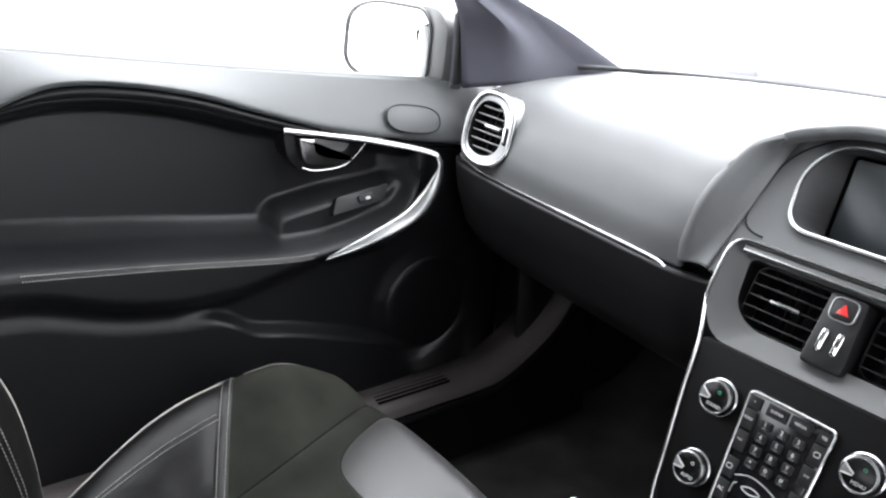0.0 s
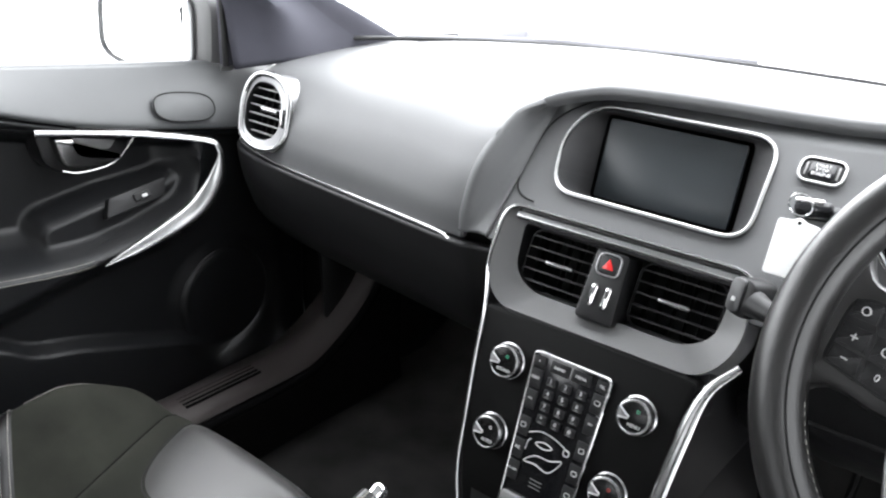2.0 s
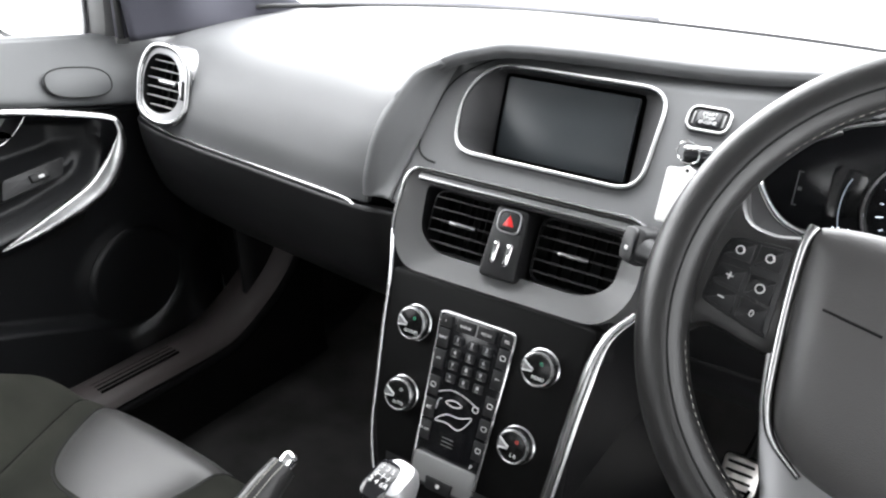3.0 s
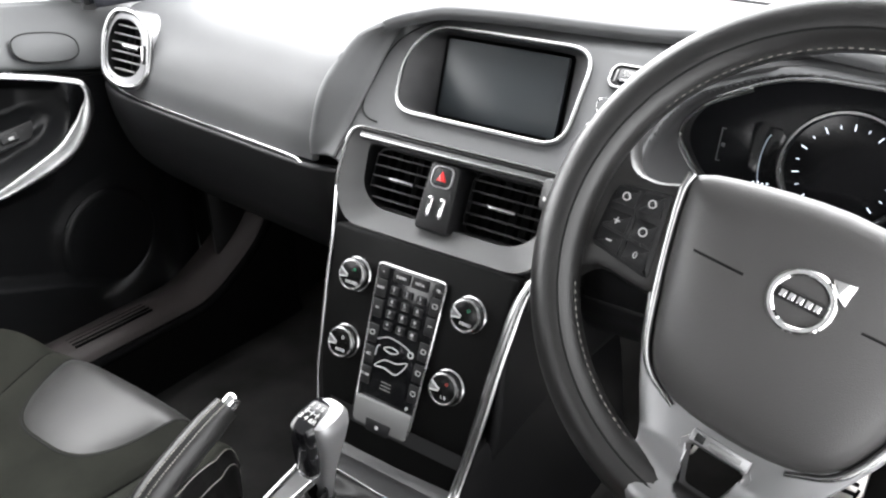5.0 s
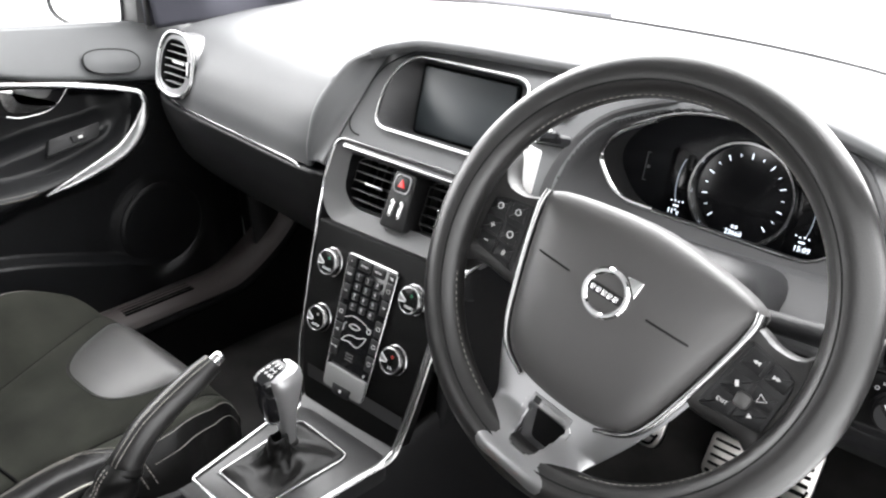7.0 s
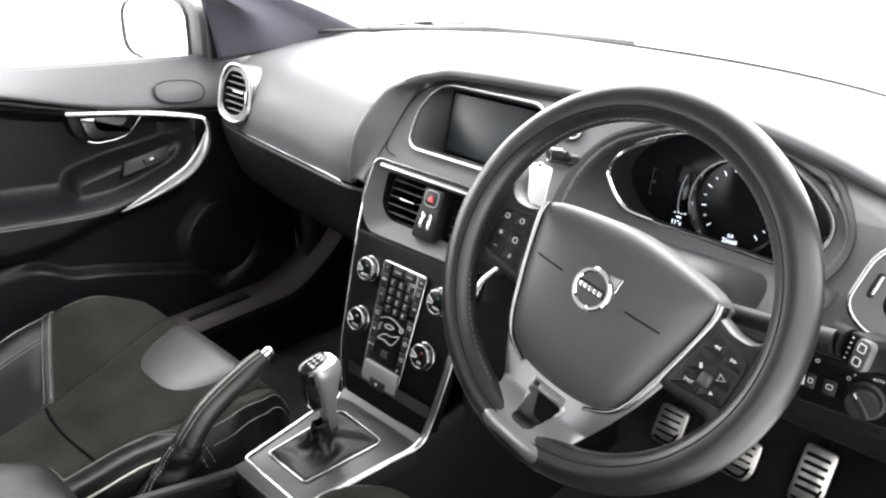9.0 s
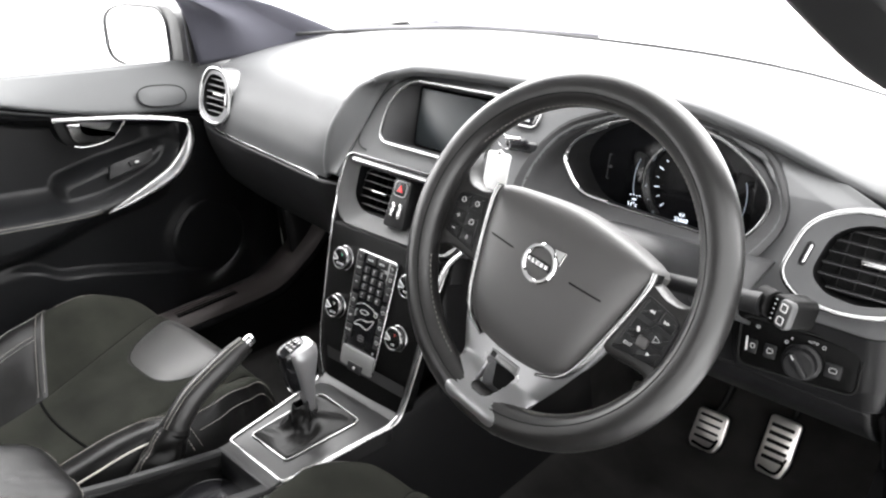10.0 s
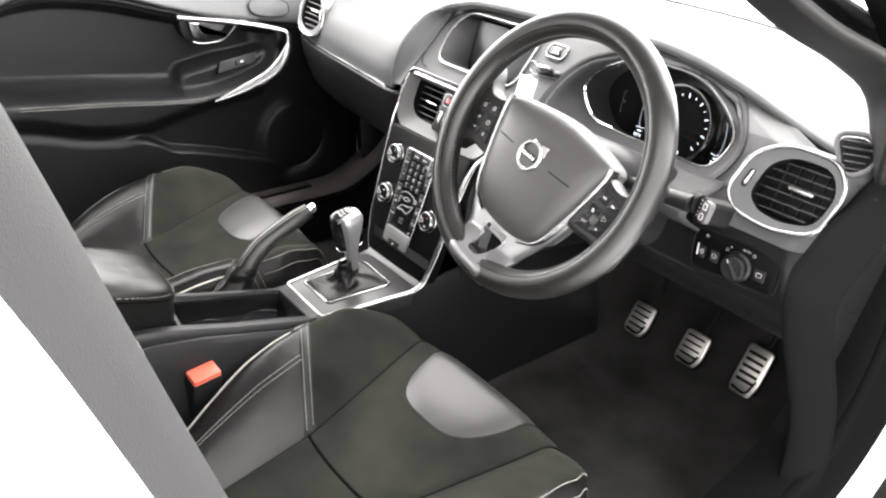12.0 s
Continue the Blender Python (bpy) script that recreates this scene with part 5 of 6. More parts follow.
for d, w_, h_ in ((-0.018, 0.07, 0.055), (-0.06, 0.085, 0.06), (-0.12, 0.085, 0.06), (-0.20, 0.09, 0.065)):
    c0 = Vector((0.391, -0.144, 0.897)) + cdir * d
    m_ = on(c0, (0, math.sin(RAKE), math.cos(RAKE)))
    o = rr(2 * w_, 2 * h_, 0.035, 5)
    rows.append([m_ @ Vector((x, y, 0)) for x, y in o + o[:1]])
part("shroud", sheet(rows, 3, 1), HARD, col, "black column shroud")
st1 = cat([(0.46, -0.070, 0.877), (0.52, -0.074, 0.884), (0.584, -0.077, 0.891)], 4)
rst = part("wiper_stalk", tube(st1, [lerp(i, [0, 4, 8], [0.010, 0.010, 0.012]) for i in range(len(st1))], seg=14, flat=0.8), HARD, col, "black stalk with grey end cap")
MS = on((0.607, -0.082, 0.891), (0.1, 0.25, 0.96), (0.9, -0.43, 0.0))
part("end_block", slab(rr(0.029, 0.031, 0.008, 4), 0.034, 0.004, at(MS, -0.004, 0, 0.0)), STACKM, rst)
part("end_cap", slab(rr(0.017, 0.029, 0.006, 4), 0.008, 0.003, at(MS, 0.003, 0, 0.003)), CAPM, rst, "grey end cap with two symbols")
for k in (-1, 1):
    part("cap_symbol", ring(rr(0.0065, 0.0065, 0.001, 2), 0.0009, 0.0006, at(MS, 0.003, k * 0.0065, 0.003)), WHITEI, rst)
part("dial", lathe([(0.0125, -0.009), (0.014, -0.008), (0.014, 0.008), (0.0125, 0.009)], 20, at(MS, -0.026, 0.001, -0.006) @ Matrix.Rotation(radians(90), 4, "Y")), STACKM, rst, "ribbed dial")
for k in range(5):
    part("dial_mark", box(0.002, 0.0012, 0.0006, at(MS, -0.011, -0.010 + 0.005 * k, 0.0006), 0.0002), WHITEI, rst)
st2 = cat([(0.33, -0.085, 0.872), (0.25, -0.075, 0.872), (0.17, -0.045, 0.87), (0.150, -0.035, 0.87)], 4)
lst = part("indicator_stalk", tube(st2, [lerp(i, [0, 8, 12], [0.009, 0.010, 0.013]) for i in range(len(st2))], seg=12, flat=0.8), HARD, col, "black indicator stalk")
ML = on((0.136, -0.03, 0.87), (0.05, 0.25, 0.96), (0.9, -0.42, 0))
part("end_block", slab(rr(0.026, 0.036, 0.008, 4), 0.03, 0.004, ML), HARD, lst)
part("end_cap", slab(rr(0.016, 0.032, 0.006, 4), 0.004, 0.002, at(ML, -0.004, 0.001, 0.003)), CAPM, lst)
part("cap_symbol", box(0.004, 0.004, 0.0008, at(ML, -0.004, -0.003, 0.0036), 0.0003), WHITEI, lst)

# ---- gear lever ----
gear = thing("gear_lever", "gloss black and chrome gear lever with leather boot", "gear lever", (0.008, -0.235, 0.545))
rows = []
c0 = Vector((0.004, -0.014, 0))
for f, z, flat_ in ((1.0, 0.0008, 1.0), (0.95, 0.0050, 1.0), (0.84, 0.0066, 0.95), (0.70, 0.0066, 0.8), (0.56, 0.0080, 0.55), (0.45, 0.0120, 0.3), (0.37, 0.0180, 0.1), (0.32, 0.0250, 0.0), (0.285, 0.0325, 0.0), (0.26, 0.0390, 0.0), (0.235, 0.0450, 0.0), (0.19, 0.0475, 0.0)):
    ringp = []
    for p_ in dense(gi, 0.004) + dense(gi, 0.004)[:1]:
        d = Vector((p_[0], p_[1], 0)) - c0
        a = math.atan2(d.y, d.x)
        r_ = d.length * f * flat_ + (1 - flat_) * 0.050 * f
        fold = smooth(0.9, 0.4, f) * (0.07 * math.sin(4 * a + z * 210) + 0.05 * math.sin(7 * a - z * 330 + 1.0)) * smooth(0.049, 0.036, z)
        sag = 0.0022 * smooth(0.98, 0.8, f) * math.sin(3 * a + f * 9) + 0.0035 * math.sin(2.0 * a + 0.6) * smooth(0.9, 0.6, f) * smooth(0.3, 0.5, f)
        ringp.append(PP @ (c0 + d.normalized() * r_ * (1 + fold) + Vector((0.007 * z / 0.048, 0, z + sag))))
    rows.append(ringp)
part("boot", sheet(rows, 3, 1), LEATHER, gear, "creased black leather boot")
GM = Matrix.Translation((0.012, -0.236, 0.647)) @ Matrix.Rotation(radians(10), 4, "X") @ Matrix.Rotation(radians(10), 4, "Y")


def loft(prof, n=40, p=0.62):
    """Rounded sections one above the other: half widths, height, middle."""
    vs, fs = [], []
    for hx, hy, z, x, y in prof:
        for k in range(n):
            a = 2 * math.pi * k / n
            ca, sa = math.cos(a), math.sin(a)
            vs.append(GM @ Vector((x + hx * math.copysign(abs(ca) ** p, ca), y + hy * math.copysign(abs(sa) ** p, sa), z)))
    for j in range(len(prof) - 1):
        fs += [(j * n + k, j * n + (k + 1) % n, (j + 1) * n + (k + 1) % n, (j + 1) * n + k) for k in range(n)]
    fs += [tuple(range(n))[::-1], tuple(range((len(prof) - 1) * n, len(prof) * n))]
    return data(vs, fs)


part("collar", loft([(0.0095, 0.010, -0.090, 0.002, 0), (0.0102, 0.0108, -0.088, 0.002, 0), (0.0100, 0.0106, -0.084, 0.002, 0), (0.0085, 0.009, -0.083, 0.002, 0)]), RUBBER, gear, "black collar")
part("stem", loft([(0.0075, 0.0080, -0.088, 0.002, 0), (0.0090, 0.0095, -0.064, 0.002, 0), (0.0108, 0.0112, -0.038, 0.0030, 0), (0.0135, 0.0140, -0.012, 0.0045, 0), (0.0160, 0.0175, 0.012, 0.0050, 0.002), (0.0168, 0.0212, 0.030, 0.0048, 0.0035), (0.0160, 0.0220, 0.040, 0.0038, 0.0035), (0.0130, 0.0190, 0.0468, 0.0030, 0.0025), (0.006, 0.008, 0.0485, 0.002, 0.001)]), KNOBS, gear, "satin silver stem rising into the knob")
part("knob", loft([(0.0070, 0.014, -0.034, -0.003, 0.0), (0.0110, 0.0225, -0.031, -0.003, 0.001), (0.0130, 0.0262, -0.020, -0.003, 0.001), (0.0142, 0.0278, 0.0, -0.003, 0.0), (0.0150, 0.0275, 0.020, -0.0035, -0.001), (0.0155, 0.0255, 0.036, -0.004, -0.003), (0.0140, 0.0225, 0.0450, -0.0045, -0.004), (0.0100, 0.0170, 0.0490, -0.0045, -0.0045), (0.004, 0.007, 0.0500, -0.0045, -0.0045)]), GLOSS, gear, "gloss black knob")
part("knob_edge", loft([(0.0108, 0.0225, -0.0322, -0.003, 0.001), (0.0116, 0.0238, -0.0316, -0.003, 0.001), (0.0119, 0.0245, -0.0302, -0.003, 0.001), (0.0112, 0.0230, -0.0296, -0.003, 0.001)]), CHROME, gear, "thin chrome lower edge of the knob")
GT = GM @ Matrix.Translation((-0.0045, -0.0045, 0.0503))
lines = [words("1 3 5", 0.0072, at(GT, 0, 0.0080)), words("2 4 6R", 0.0072, at(GT, 0.001, -0.0080)), box(0.015, 0.0008, 0.0004, at(GT, 0, 0), 0.0002)]
lines += [box(0.0008, 0.007, 0.0004, at(GT, x, 0), 0.0002) for x in (-0.006, 0, 0.006)]
part("gear_pattern", joined(lines), WHITEI, gear, "white shift pattern", smooth=False)

# ---- handbrake ----
hb = thing("handbrake", "black stitched leather handbrake lever with chrome button", "handbrake", (-0.10, -0.42, 0.50))
hp = cat([(-0.099, -0.392, 0.568), (-0.099, -0.384, 0.580), (-0.099, -0.372, 0.593), (-0.0995, -0.348, 0.6125), (-0.10, -0.30, 0.6355), (-0.10, -0.255, 0.653)], 6)
grip_r = lambda k: lerp(k / (len(hp) - 1), [0, 0.12, 0.3, 0.6, 0.9, 1], [0.0200, 0.0202, 0.0188, 0.0180, 0.0165, 0.0140])
part("grip", tube(hp, [grip_r(k) for k in range(len(hp))], seg=20, flat=0.85), RIMLEATHER, hb, "black stitched leather grip")
part("boot_seam", tube([Vector(hp[1]) + Vector((0.0212 * math.cos(a), 0.0170 * math.sin(a), -0.0105 * math.sin(a))) for a in np.linspace(0, 2 * math.pi, 33)[:-1]], 0.0016, True, 6), SEAMM, hb)


def sleeve(a, f):
    """Leather sleeve below the grip, creased and widening down to the console."""
    c = Vector((-0.099 - 0.004 * f, -0.387 - 0.078 * f, 0.577 - 0.112 * f))
    r = lerp(f, [0, 0.08, 0.25, 0.6, 1], [0.0190, 0.0222, 0.0235, 0.031, 0.040])
    r *= 1 + 0.05 * math.sin(5 * a + 6 * f) * smooth(0, 0.3, f) + 0.045 * math.sin(26 * f + 2 * math.sin(a)) * smooth(0.02, 0.15, f) * smooth(0.9, 0.4, f)
    return c + Vector((r * math.cos(a), r * 1.2 * math.sin(a) * 0.86, -r * 0.5 * math.sin(a)))


part("sleeve", field(sleeve, 0, 2 * math.pi, 0, 1, 40, 40), LEATHER, hb, "creased leather sleeve of the handbrake")
for off in (0.0, 0.0080):
    for k in range(1, len(hp) - 1):
        a_, b_ = Vector(hp[k]), Vector(hp[k + 1])
        d_ = b_ - a_
        up_ = Vector((1, 0, 0)).cross(d_).normalized()
        for h_ in (0.05, 0.38, 0.71):
            part("stitch", tube([a_ + d_ * h_ + up_ * grip_r(k) * 0.91 + Vector((off, 0, 0)), a_ + d_ * (h_ + 0.2) + up_ * grip_r(k) * 0.91 + Vector((off, 0, 0))], 0.0008, seg=5), THREAD, hb)
    for j in range(24):
        f = 0.04 + 0.9 * j / 24
        part("stitch", tube([sleeve(-math.pi / 2 + off * 34, g) + Vector((0, -0.001, 0.0008)) for g in (f, f + 0.022)], 0.0007, seg=5), THREAD, hb)
part("button", tube(cat([(-0.10, -0.258, 0.652), (-0.10, -0.248, 0.656), (-0.10, -0.2405, 0.659)], 3), [0.0085, 0.0085, 0.009, 0.009, 0.009, 0.0085, 0.006], seg=16), BRIGHT, hb, "chrome push button")

# ---- armrest ----
arm = thing("armrest", "black padded leather armrest box on the console", "armrest", (-0.02, -0.7, 0.5))


def pillow(hx, hy, z0, hz, b0, b1, na=56, nb=16):
    """A plump rounded block; b0 to b1 its heights as angles."""
    def f(a, b):
        ca, sa, cb = math.cos(a), math.sin(a), max(0.0, math.cos(b)) ** 0.38
        dy = hy * cb * math.copysign(abs(sa) ** 0.30, sa)
        return Vector((-0.02 + hx * cb * math.copysign(abs(ca) ** 0.36, ca), -0.742 + dy, z0 - 0.33 * dy + hz * math.copysign(abs(math.sin(b)) ** 0.75, b)))
    return field(f, 0, 2 * math.pi, b0, b1, na, nb)


part("lid", pillow(0.0835, 0.181, 0.706, 0.026, -0.10, math.pi / 2), LEATHER, arm, "padded black leather lid sloping up to the rear")
part("front", pillow(0.0815, 0.179, 0.702, 0.120, -1.35, 0.0), LEATHER, arm, "padded leather side")
part("lid_seam", tube([pillow(0.0838, 0.1813, 0.706, 0.026, -0.04, 0.0, 56, 1).vertices[k].co for k in range(56)], 0.0011, True, 6), SEAMM, arm)
rim = [pillow(0.0838, 0.1813, 0.7115, 0.026, -0.001, 0.0, 280, 1).vertices[k].co.copy() for k in range(281)]
for p0, p1 in zip(rim[::2], rim[1::2]):
    if 0.0012 < (p1 - p0).length < 0.008:
        part("stitch", tube([p0, p1], 0.0005, seg=5), THREAD, arm)

# ---- seat belt buckle ----
bk = thing("seat_belt_buckle", "black seat belt buckle with red release button", "buckle", (0.095, -0.555, 0.46))
BM = on((0.113, -0.560, 0.541), (-0.95, -0.14, 0.29), (-0.15, 1, 0))
part("shell", slab(rr(0.050, 0.032, 0.005, 4), 0.09, 0.003, at(BM, 0, 0, -0.004)), HARD, bk, "black plastic shell")
part("release_button", slab(rr(0.047, 0.028, 0.004, 4), 0.012, 0.003, at(BM, 0, 0, 0.004)), BUCKLEM, bk, "red release button")

# ---- pedals ----
def pedal(name, label, x, y, z, w, h, lean=0.0, ribs=4):
    t = thing(name, label, "pedal", (x, y + 0.1, z), "pedals")
    m = on((x, y, z), (0, 0.50, 0.87), (1, 0, lean))
    o = rpoly([(-w * 0.48, h / 2), (w * 0.48, h / 2), (w * 0.5, -h * 0.2), (w * 0.34, -h / 2), (-w * 0.40, -h / 2), (-w * 0.5, -h * 0.35)], 0.01, 4)
    part("plate", slab(o, 0.007, 0.003, m), STEEL, t, "brushed steel plate")
    for k in range(ribs):
        f = h * 0.34 - k * h * 0.68 / (ribs - 1) * 0.8
        part("grip_rib", slab(rr(w * 0.70, h * 0.062, 0.002, 3), 0.003, 0.001, at(m, -w * 0.02, f, 0.0015)), RUBBER, t, "black rubber grip")
    part("corner_grip", tube([at(m, *p_, 0.0012) @ Vector((0, 0, 0)) for p_ in cat([(-w * 0.36, -h * 0.38), (w * 0.18, -h * 0.40), (w * 0.36, -h * 0.12)], 5)], 0.0026, seg=6), SEAMM, t)
    part("backing", slab(offset(o, 0.002), 0.008, 0.002, at(m, 0, 0, -0.006)), RUBBER, t)
    part("arm", tube(cat([(x, y + 0.016, z + 0.015), (x + 0.01, y + 0.06, z + 0.07), (x + 0.012, y + 0.08, z + 0.22)], 4), 0.007, seg=8), RUBBER, t)
    return t


pedal("clutch_pedal", "steel clutch pedal with black rubber ribs", 0.214, 0.383, 0.346, 0.058, 0.074, 0.0, 4)
pedal("brake_pedal", "steel brake pedal with black rubber ribs", 0.345, 0.399, 0.337, 0.061, 0.076, 0.0, 4)
pedal("accelerator_pedal", "tall steel accelerator pedal with black rubber ribs", 0.449, 0.465, 0.313, 0.060, 0.112, 0.0, 5)
# ---- rotary knobs and keypad on the control panel ----
def rotary(x, y, ink, text):
    m = at(PK, x, y, 0.0) @ Matrix.Scale(0.93, 4)
    k = part("rotary_knob", lathe([(0.0215, 0.0), (0.0215, 0.003), (0.0200, 0.0045), (0.0196, 0.0125), (0.0188, 0.0145), (0.0174, 0.0150), (0.0168, 0.0142)], 40, m), CHROME, cons, "chrome edged rotary knob")
    part("knob_face", lathe([(0.0170, 0.0), (0.0168, 0.0140), (0.0145, 0.0146), (0.001, 0.0148)], 32, m), KNOBM, k, "gloss black knob face")
    part("knob_grip", tube([at(m, x, y, 0.0152) @ Vector((0, 0, 0)) for x, y in ((-0.0158, 0.0062), (-0.0085, 0.0012), (-0.0045, -0.0008), (-0.0052, -0.0032), (-0.0158, -0.0046))], 0.0008, seg=6), WHITEI, k, "silver edged grip notch")
    part("grip_inset", slab(rpoly([(-0.0160, 0.0056), (-0.0050, -0.0004), (-0.0056, -0.0028), (-0.0160, -0.0042)], 0.0012, 2), 0.001, 0.0003, at(m, 0, 0, 0.0152)), GREYP, k)
    if text:
        part("knob_print", words(text, 0.0052, at(m, 0.003, -0.009, 0.0150)), WHITEI, k, smooth=False)
    part("knob_light", ring(rr(0.0026, 0.0026, 0.0012, 3), 0.0006, 0.0003, at(m, 0.004, 0.007, 0.0149)), ink, k)


rotary(-0.075, -0.021, GREENI, "SOUND")
rotary(-0.072, -0.100, WHITEI, "AUTO")
rotary(0.076, -0.021, GREENI, "MENU")
rotary(0.070, -0.104, REDI, "L R")

kp = rpoly([(-0.046, 0.002), (0.043, 0.002), (0.036, -0.178), (-0.041, -0.178)], [0.006, 0.006, 0.008, 0.008], 4)
pad_ = part("keypad", slab(kp, 0.004, 0.001, at(PK, 0, 0, 0.003)), GLOSS, cons, "black keypad panel")
part("keypad_trim", tube([at(PK, x, y, 0.004) @ Vector((0, 0, 0)) for x, y in kp], 0.0017, True, 8), CHROME, pad_, "thin chrome keypad frame")
part("keypad_foot", slab(rpoly([(-0.041, -0.151), (0.037, -0.151), (0.034, -0.182), (-0.039, -0.182)], 0.006, 4), 0.004, 0.0015, at(PK, 0, 0, 0.0065)), GREYP, pad_, "grey lower plate")
part("lock_button", slab(rpoly([(-0.020, -0.172), (0.014, -0.172), (0.012, -0.186), (-0.018, -0.186)], 0.002, 3), 0.004, 0.001, at(PK, 0, 0, 0.0085)), HARD, pad_)
part("lock_symbol", box(0.004, 0.004, 0.0005, at(PK, -0.003, -0.179, 0.0091), 0.0002), WHITEI, pad_)


def kx(f, y):
    """Across the tapering keypad, f from -1 to 1."""
    t = -y / 0.178
    return (-0.046 + 0.005 * t) * (1 - f) / 2 + (0.043 - 0.007 * t) * (1 + f) / 2


side_y = [-0.026, -0.049, -0.078, -0.103, -0.127]
for s_, texts in ((-1, ("NAV", "<<", "", "AC", "MY CAR")), (1, ("", ">>", "", "", ""))):
    for y, tx in zip(side_y, texts):
        m = at(PK, kx(s_ * 0.83, y), y, 0.0048)
        key = part("side_key", slab(rr(0.0135, 0.0205, 0.001, 2), 0.003, 0.0008, m), HARD, pad_)
        if tx:
            part("key_print", words(tx, 0.0048 if len(tx) < 4 else 0.0032, at(m, 0, 0.001, 0.0002)), WHITEI, key, smooth=False)
        else:
            part("key_symbol", ring(rr(0.005, 0.004, 0.001, 2), 0.0007, 0.0004, at(m, 0, 0.001, 0.0)), WHITEI, key)
for f, tx in ((-0.83, "^"), (-0.28, "RADIO"), (0.28, "MEDIA"), (0.83, "TEL")):
    m = at(PK, kx(f, -0.008), -0.0078, 0.0048)
    key = part("top_key", slab(rr(0.0215 if abs(f) < 0.5 else 0.0135, 0.0125, 0.001, 2), 0.003, 0.0008, m), HARD, pad_)
    part("key_print", words(tx, 0.0042, at(m, 0, 0, 0.0002)), WHITEI, key, smooth=False)
digits = ("1", "2", "3", "4", "5", "6", "7", "8", "9", "*", "0", "#")
for i, d in enumerate(digits):
    r_, c_ = divmod(i, 3)
    y = -0.0240 - 0.0136 * r_
    m = at(PK, kx(-0.4 + 0.4 * c_, y), y, 0.0062)
    key = part("number_key", slab(rr(0.0108, 0.0090, 0.0014, 3), 0.004, 0.0014, m), HARD, pad_, "small black number key")
    part("digit", words(d, 0.0064, at(m, 0, 0.0012, 0.0001)), WHITEI, key, smooth=False)
    part("key_letters", box(0.0048, 0.0010, 0.0003, at(m, 0, -0.0028, 0.0003), 0.0001), GREYP, key)
# airflow picture: cushion outline, sweeping line, button


def pic(points, closed=False):
    return [at(PK, -0.002 + x * 0.98, -0.096 + (y + 0.111) * 0.98, 0.0042) @ Vector((0, 0, 0)) for x, y in cat(points, 4, closed)]


part("cushion_outline", tube(pic([(-0.024, -0.128), (-0.012, -0.118), (0.004, -0.117), (0.018, -0.112), (0.012, -0.124), (0.004, -0.130), (-0.010, -0.127)], True), 0.0006, True, 6), WHITEI, pad_, "white airflow outline")
part("airflow_line", tube(pic([(-0.027, -0.097), (-0.012, -0.091), (0.006, -0.093), (0.022, -0.099)]), 0.0005, seg=6), WHITEI, pad_)
part("airflow_mark", tube(pic([(-0.016, -0.105), (-0.006, -0.101), (0.004, -0.104), (-0.006, -0.108)], True), 0.0006, True, 6), WHITEI, pad_)
part("airflow_mark", tube(pic([(-0.026, -0.116), (-0.025, -0.106), (-0.022, -0.103)]), 0.0005, seg=6), WHITEI, pad_)
part("airflow_button", ring(rr(0.005, 0.005, 0.0013, 3), 0.0011, 0.0006, at(PK, 0.0175, -0.0865, 0.0036)), WHITEI, pad_)
for k in range(3):
    part("speaker_slot", box(0.014, 0.0008, 0.0004, at(PK, -0.006, -0.128 - 0.004 * k, 0.0037), 0.0002), GREYP, pad_)
part("park_print", words("P", 0.0065, at(PK, 0.027, -0.146, 0.0042)), WHITEI, pad_, smooth=False)

# ---- start button, key and tag ----
bt = part("start_button", slab(rr(0.036, 0.021, 0.006, 4), 0.004, 0.0015, at(PS, 0.151, 0.034, 0.004)), HARD, dash, "black start button")
part("start_frame", ring(rr(0.038, 0.023, 0.007, 4), 0.0032, 0.005, at(PS, 0.151, 0.034, 0)), CHROME, bt, "satin chrome button frame")
part("start_inset", slab(rr(0.024, 0.017, 0.004, 4), 0.002, 0.001, at(PS, 0.151, 0.034, 0.0055)), GLOSS, bt)
part("start_print", joined([words(w_, 0.0050, at(PS, 0.151, 0.034 + dy, 0.0058)) for w_, dy in (("START", 0.0045), ("STOP", 0.0), ("ENGINE", -0.0045))]), WHITEI, bt, "white start stop engine print", smooth=False)
for s_ in (-1, 1):
    part("start_arc", box(0.0016, 0.014, 0.001, at(PS, 0.151 + s_ * 0.0148, 0.034, 0.0052), 0.0004), GREYP, bt)
slot = part("key_slot", slab(rr(0.050, 0.016, 0.007, 4), 0.006, 0.002, at(PS, 0.165, -0.008, 0.003, 6)), GLOSS, dash, "gloss black key slot")
key_ = thing("key_fob", "black and chrome key fob in the dashboard slot with paper tag", "car key", PS @ Vector((0.155, -0.008, 0)))
part("fob", slab(rr(0.034, 0.012, 0.004, 4), 0.02, 0.003, at(PS, 0.158, -0.008, 0.014, 6)), GLOSS, key_, "gloss black fob")
part("fob_edge", slab(rr(0.026, 0.004, 0.0018, 3), 0.01, 0.001, at(PS, 0.154, -0.0045, 0.0155, 6)), BRIGHT, key_, "chrome fob edge")
rc = PS @ Vector((0.150, -0.012, 0.030))
part("split_ring", tube([rc + Vector((0.011 * math.cos(a), -0.004 * math.sin(a), 0.012 * math.sin(a) - 0.006)) for a in np.linspace(0, 2 * math.pi, 29)[:-1]], 0.0009, True, 6), BRIGHT, key_, "thin steel ring")
TG = on((0.156, 0.028, 0.903), (0.02, 0.30, 1), (0.99, 0.12, 0)) @ Matrix.Diagonal((1.14, 1.05, 1, 1))
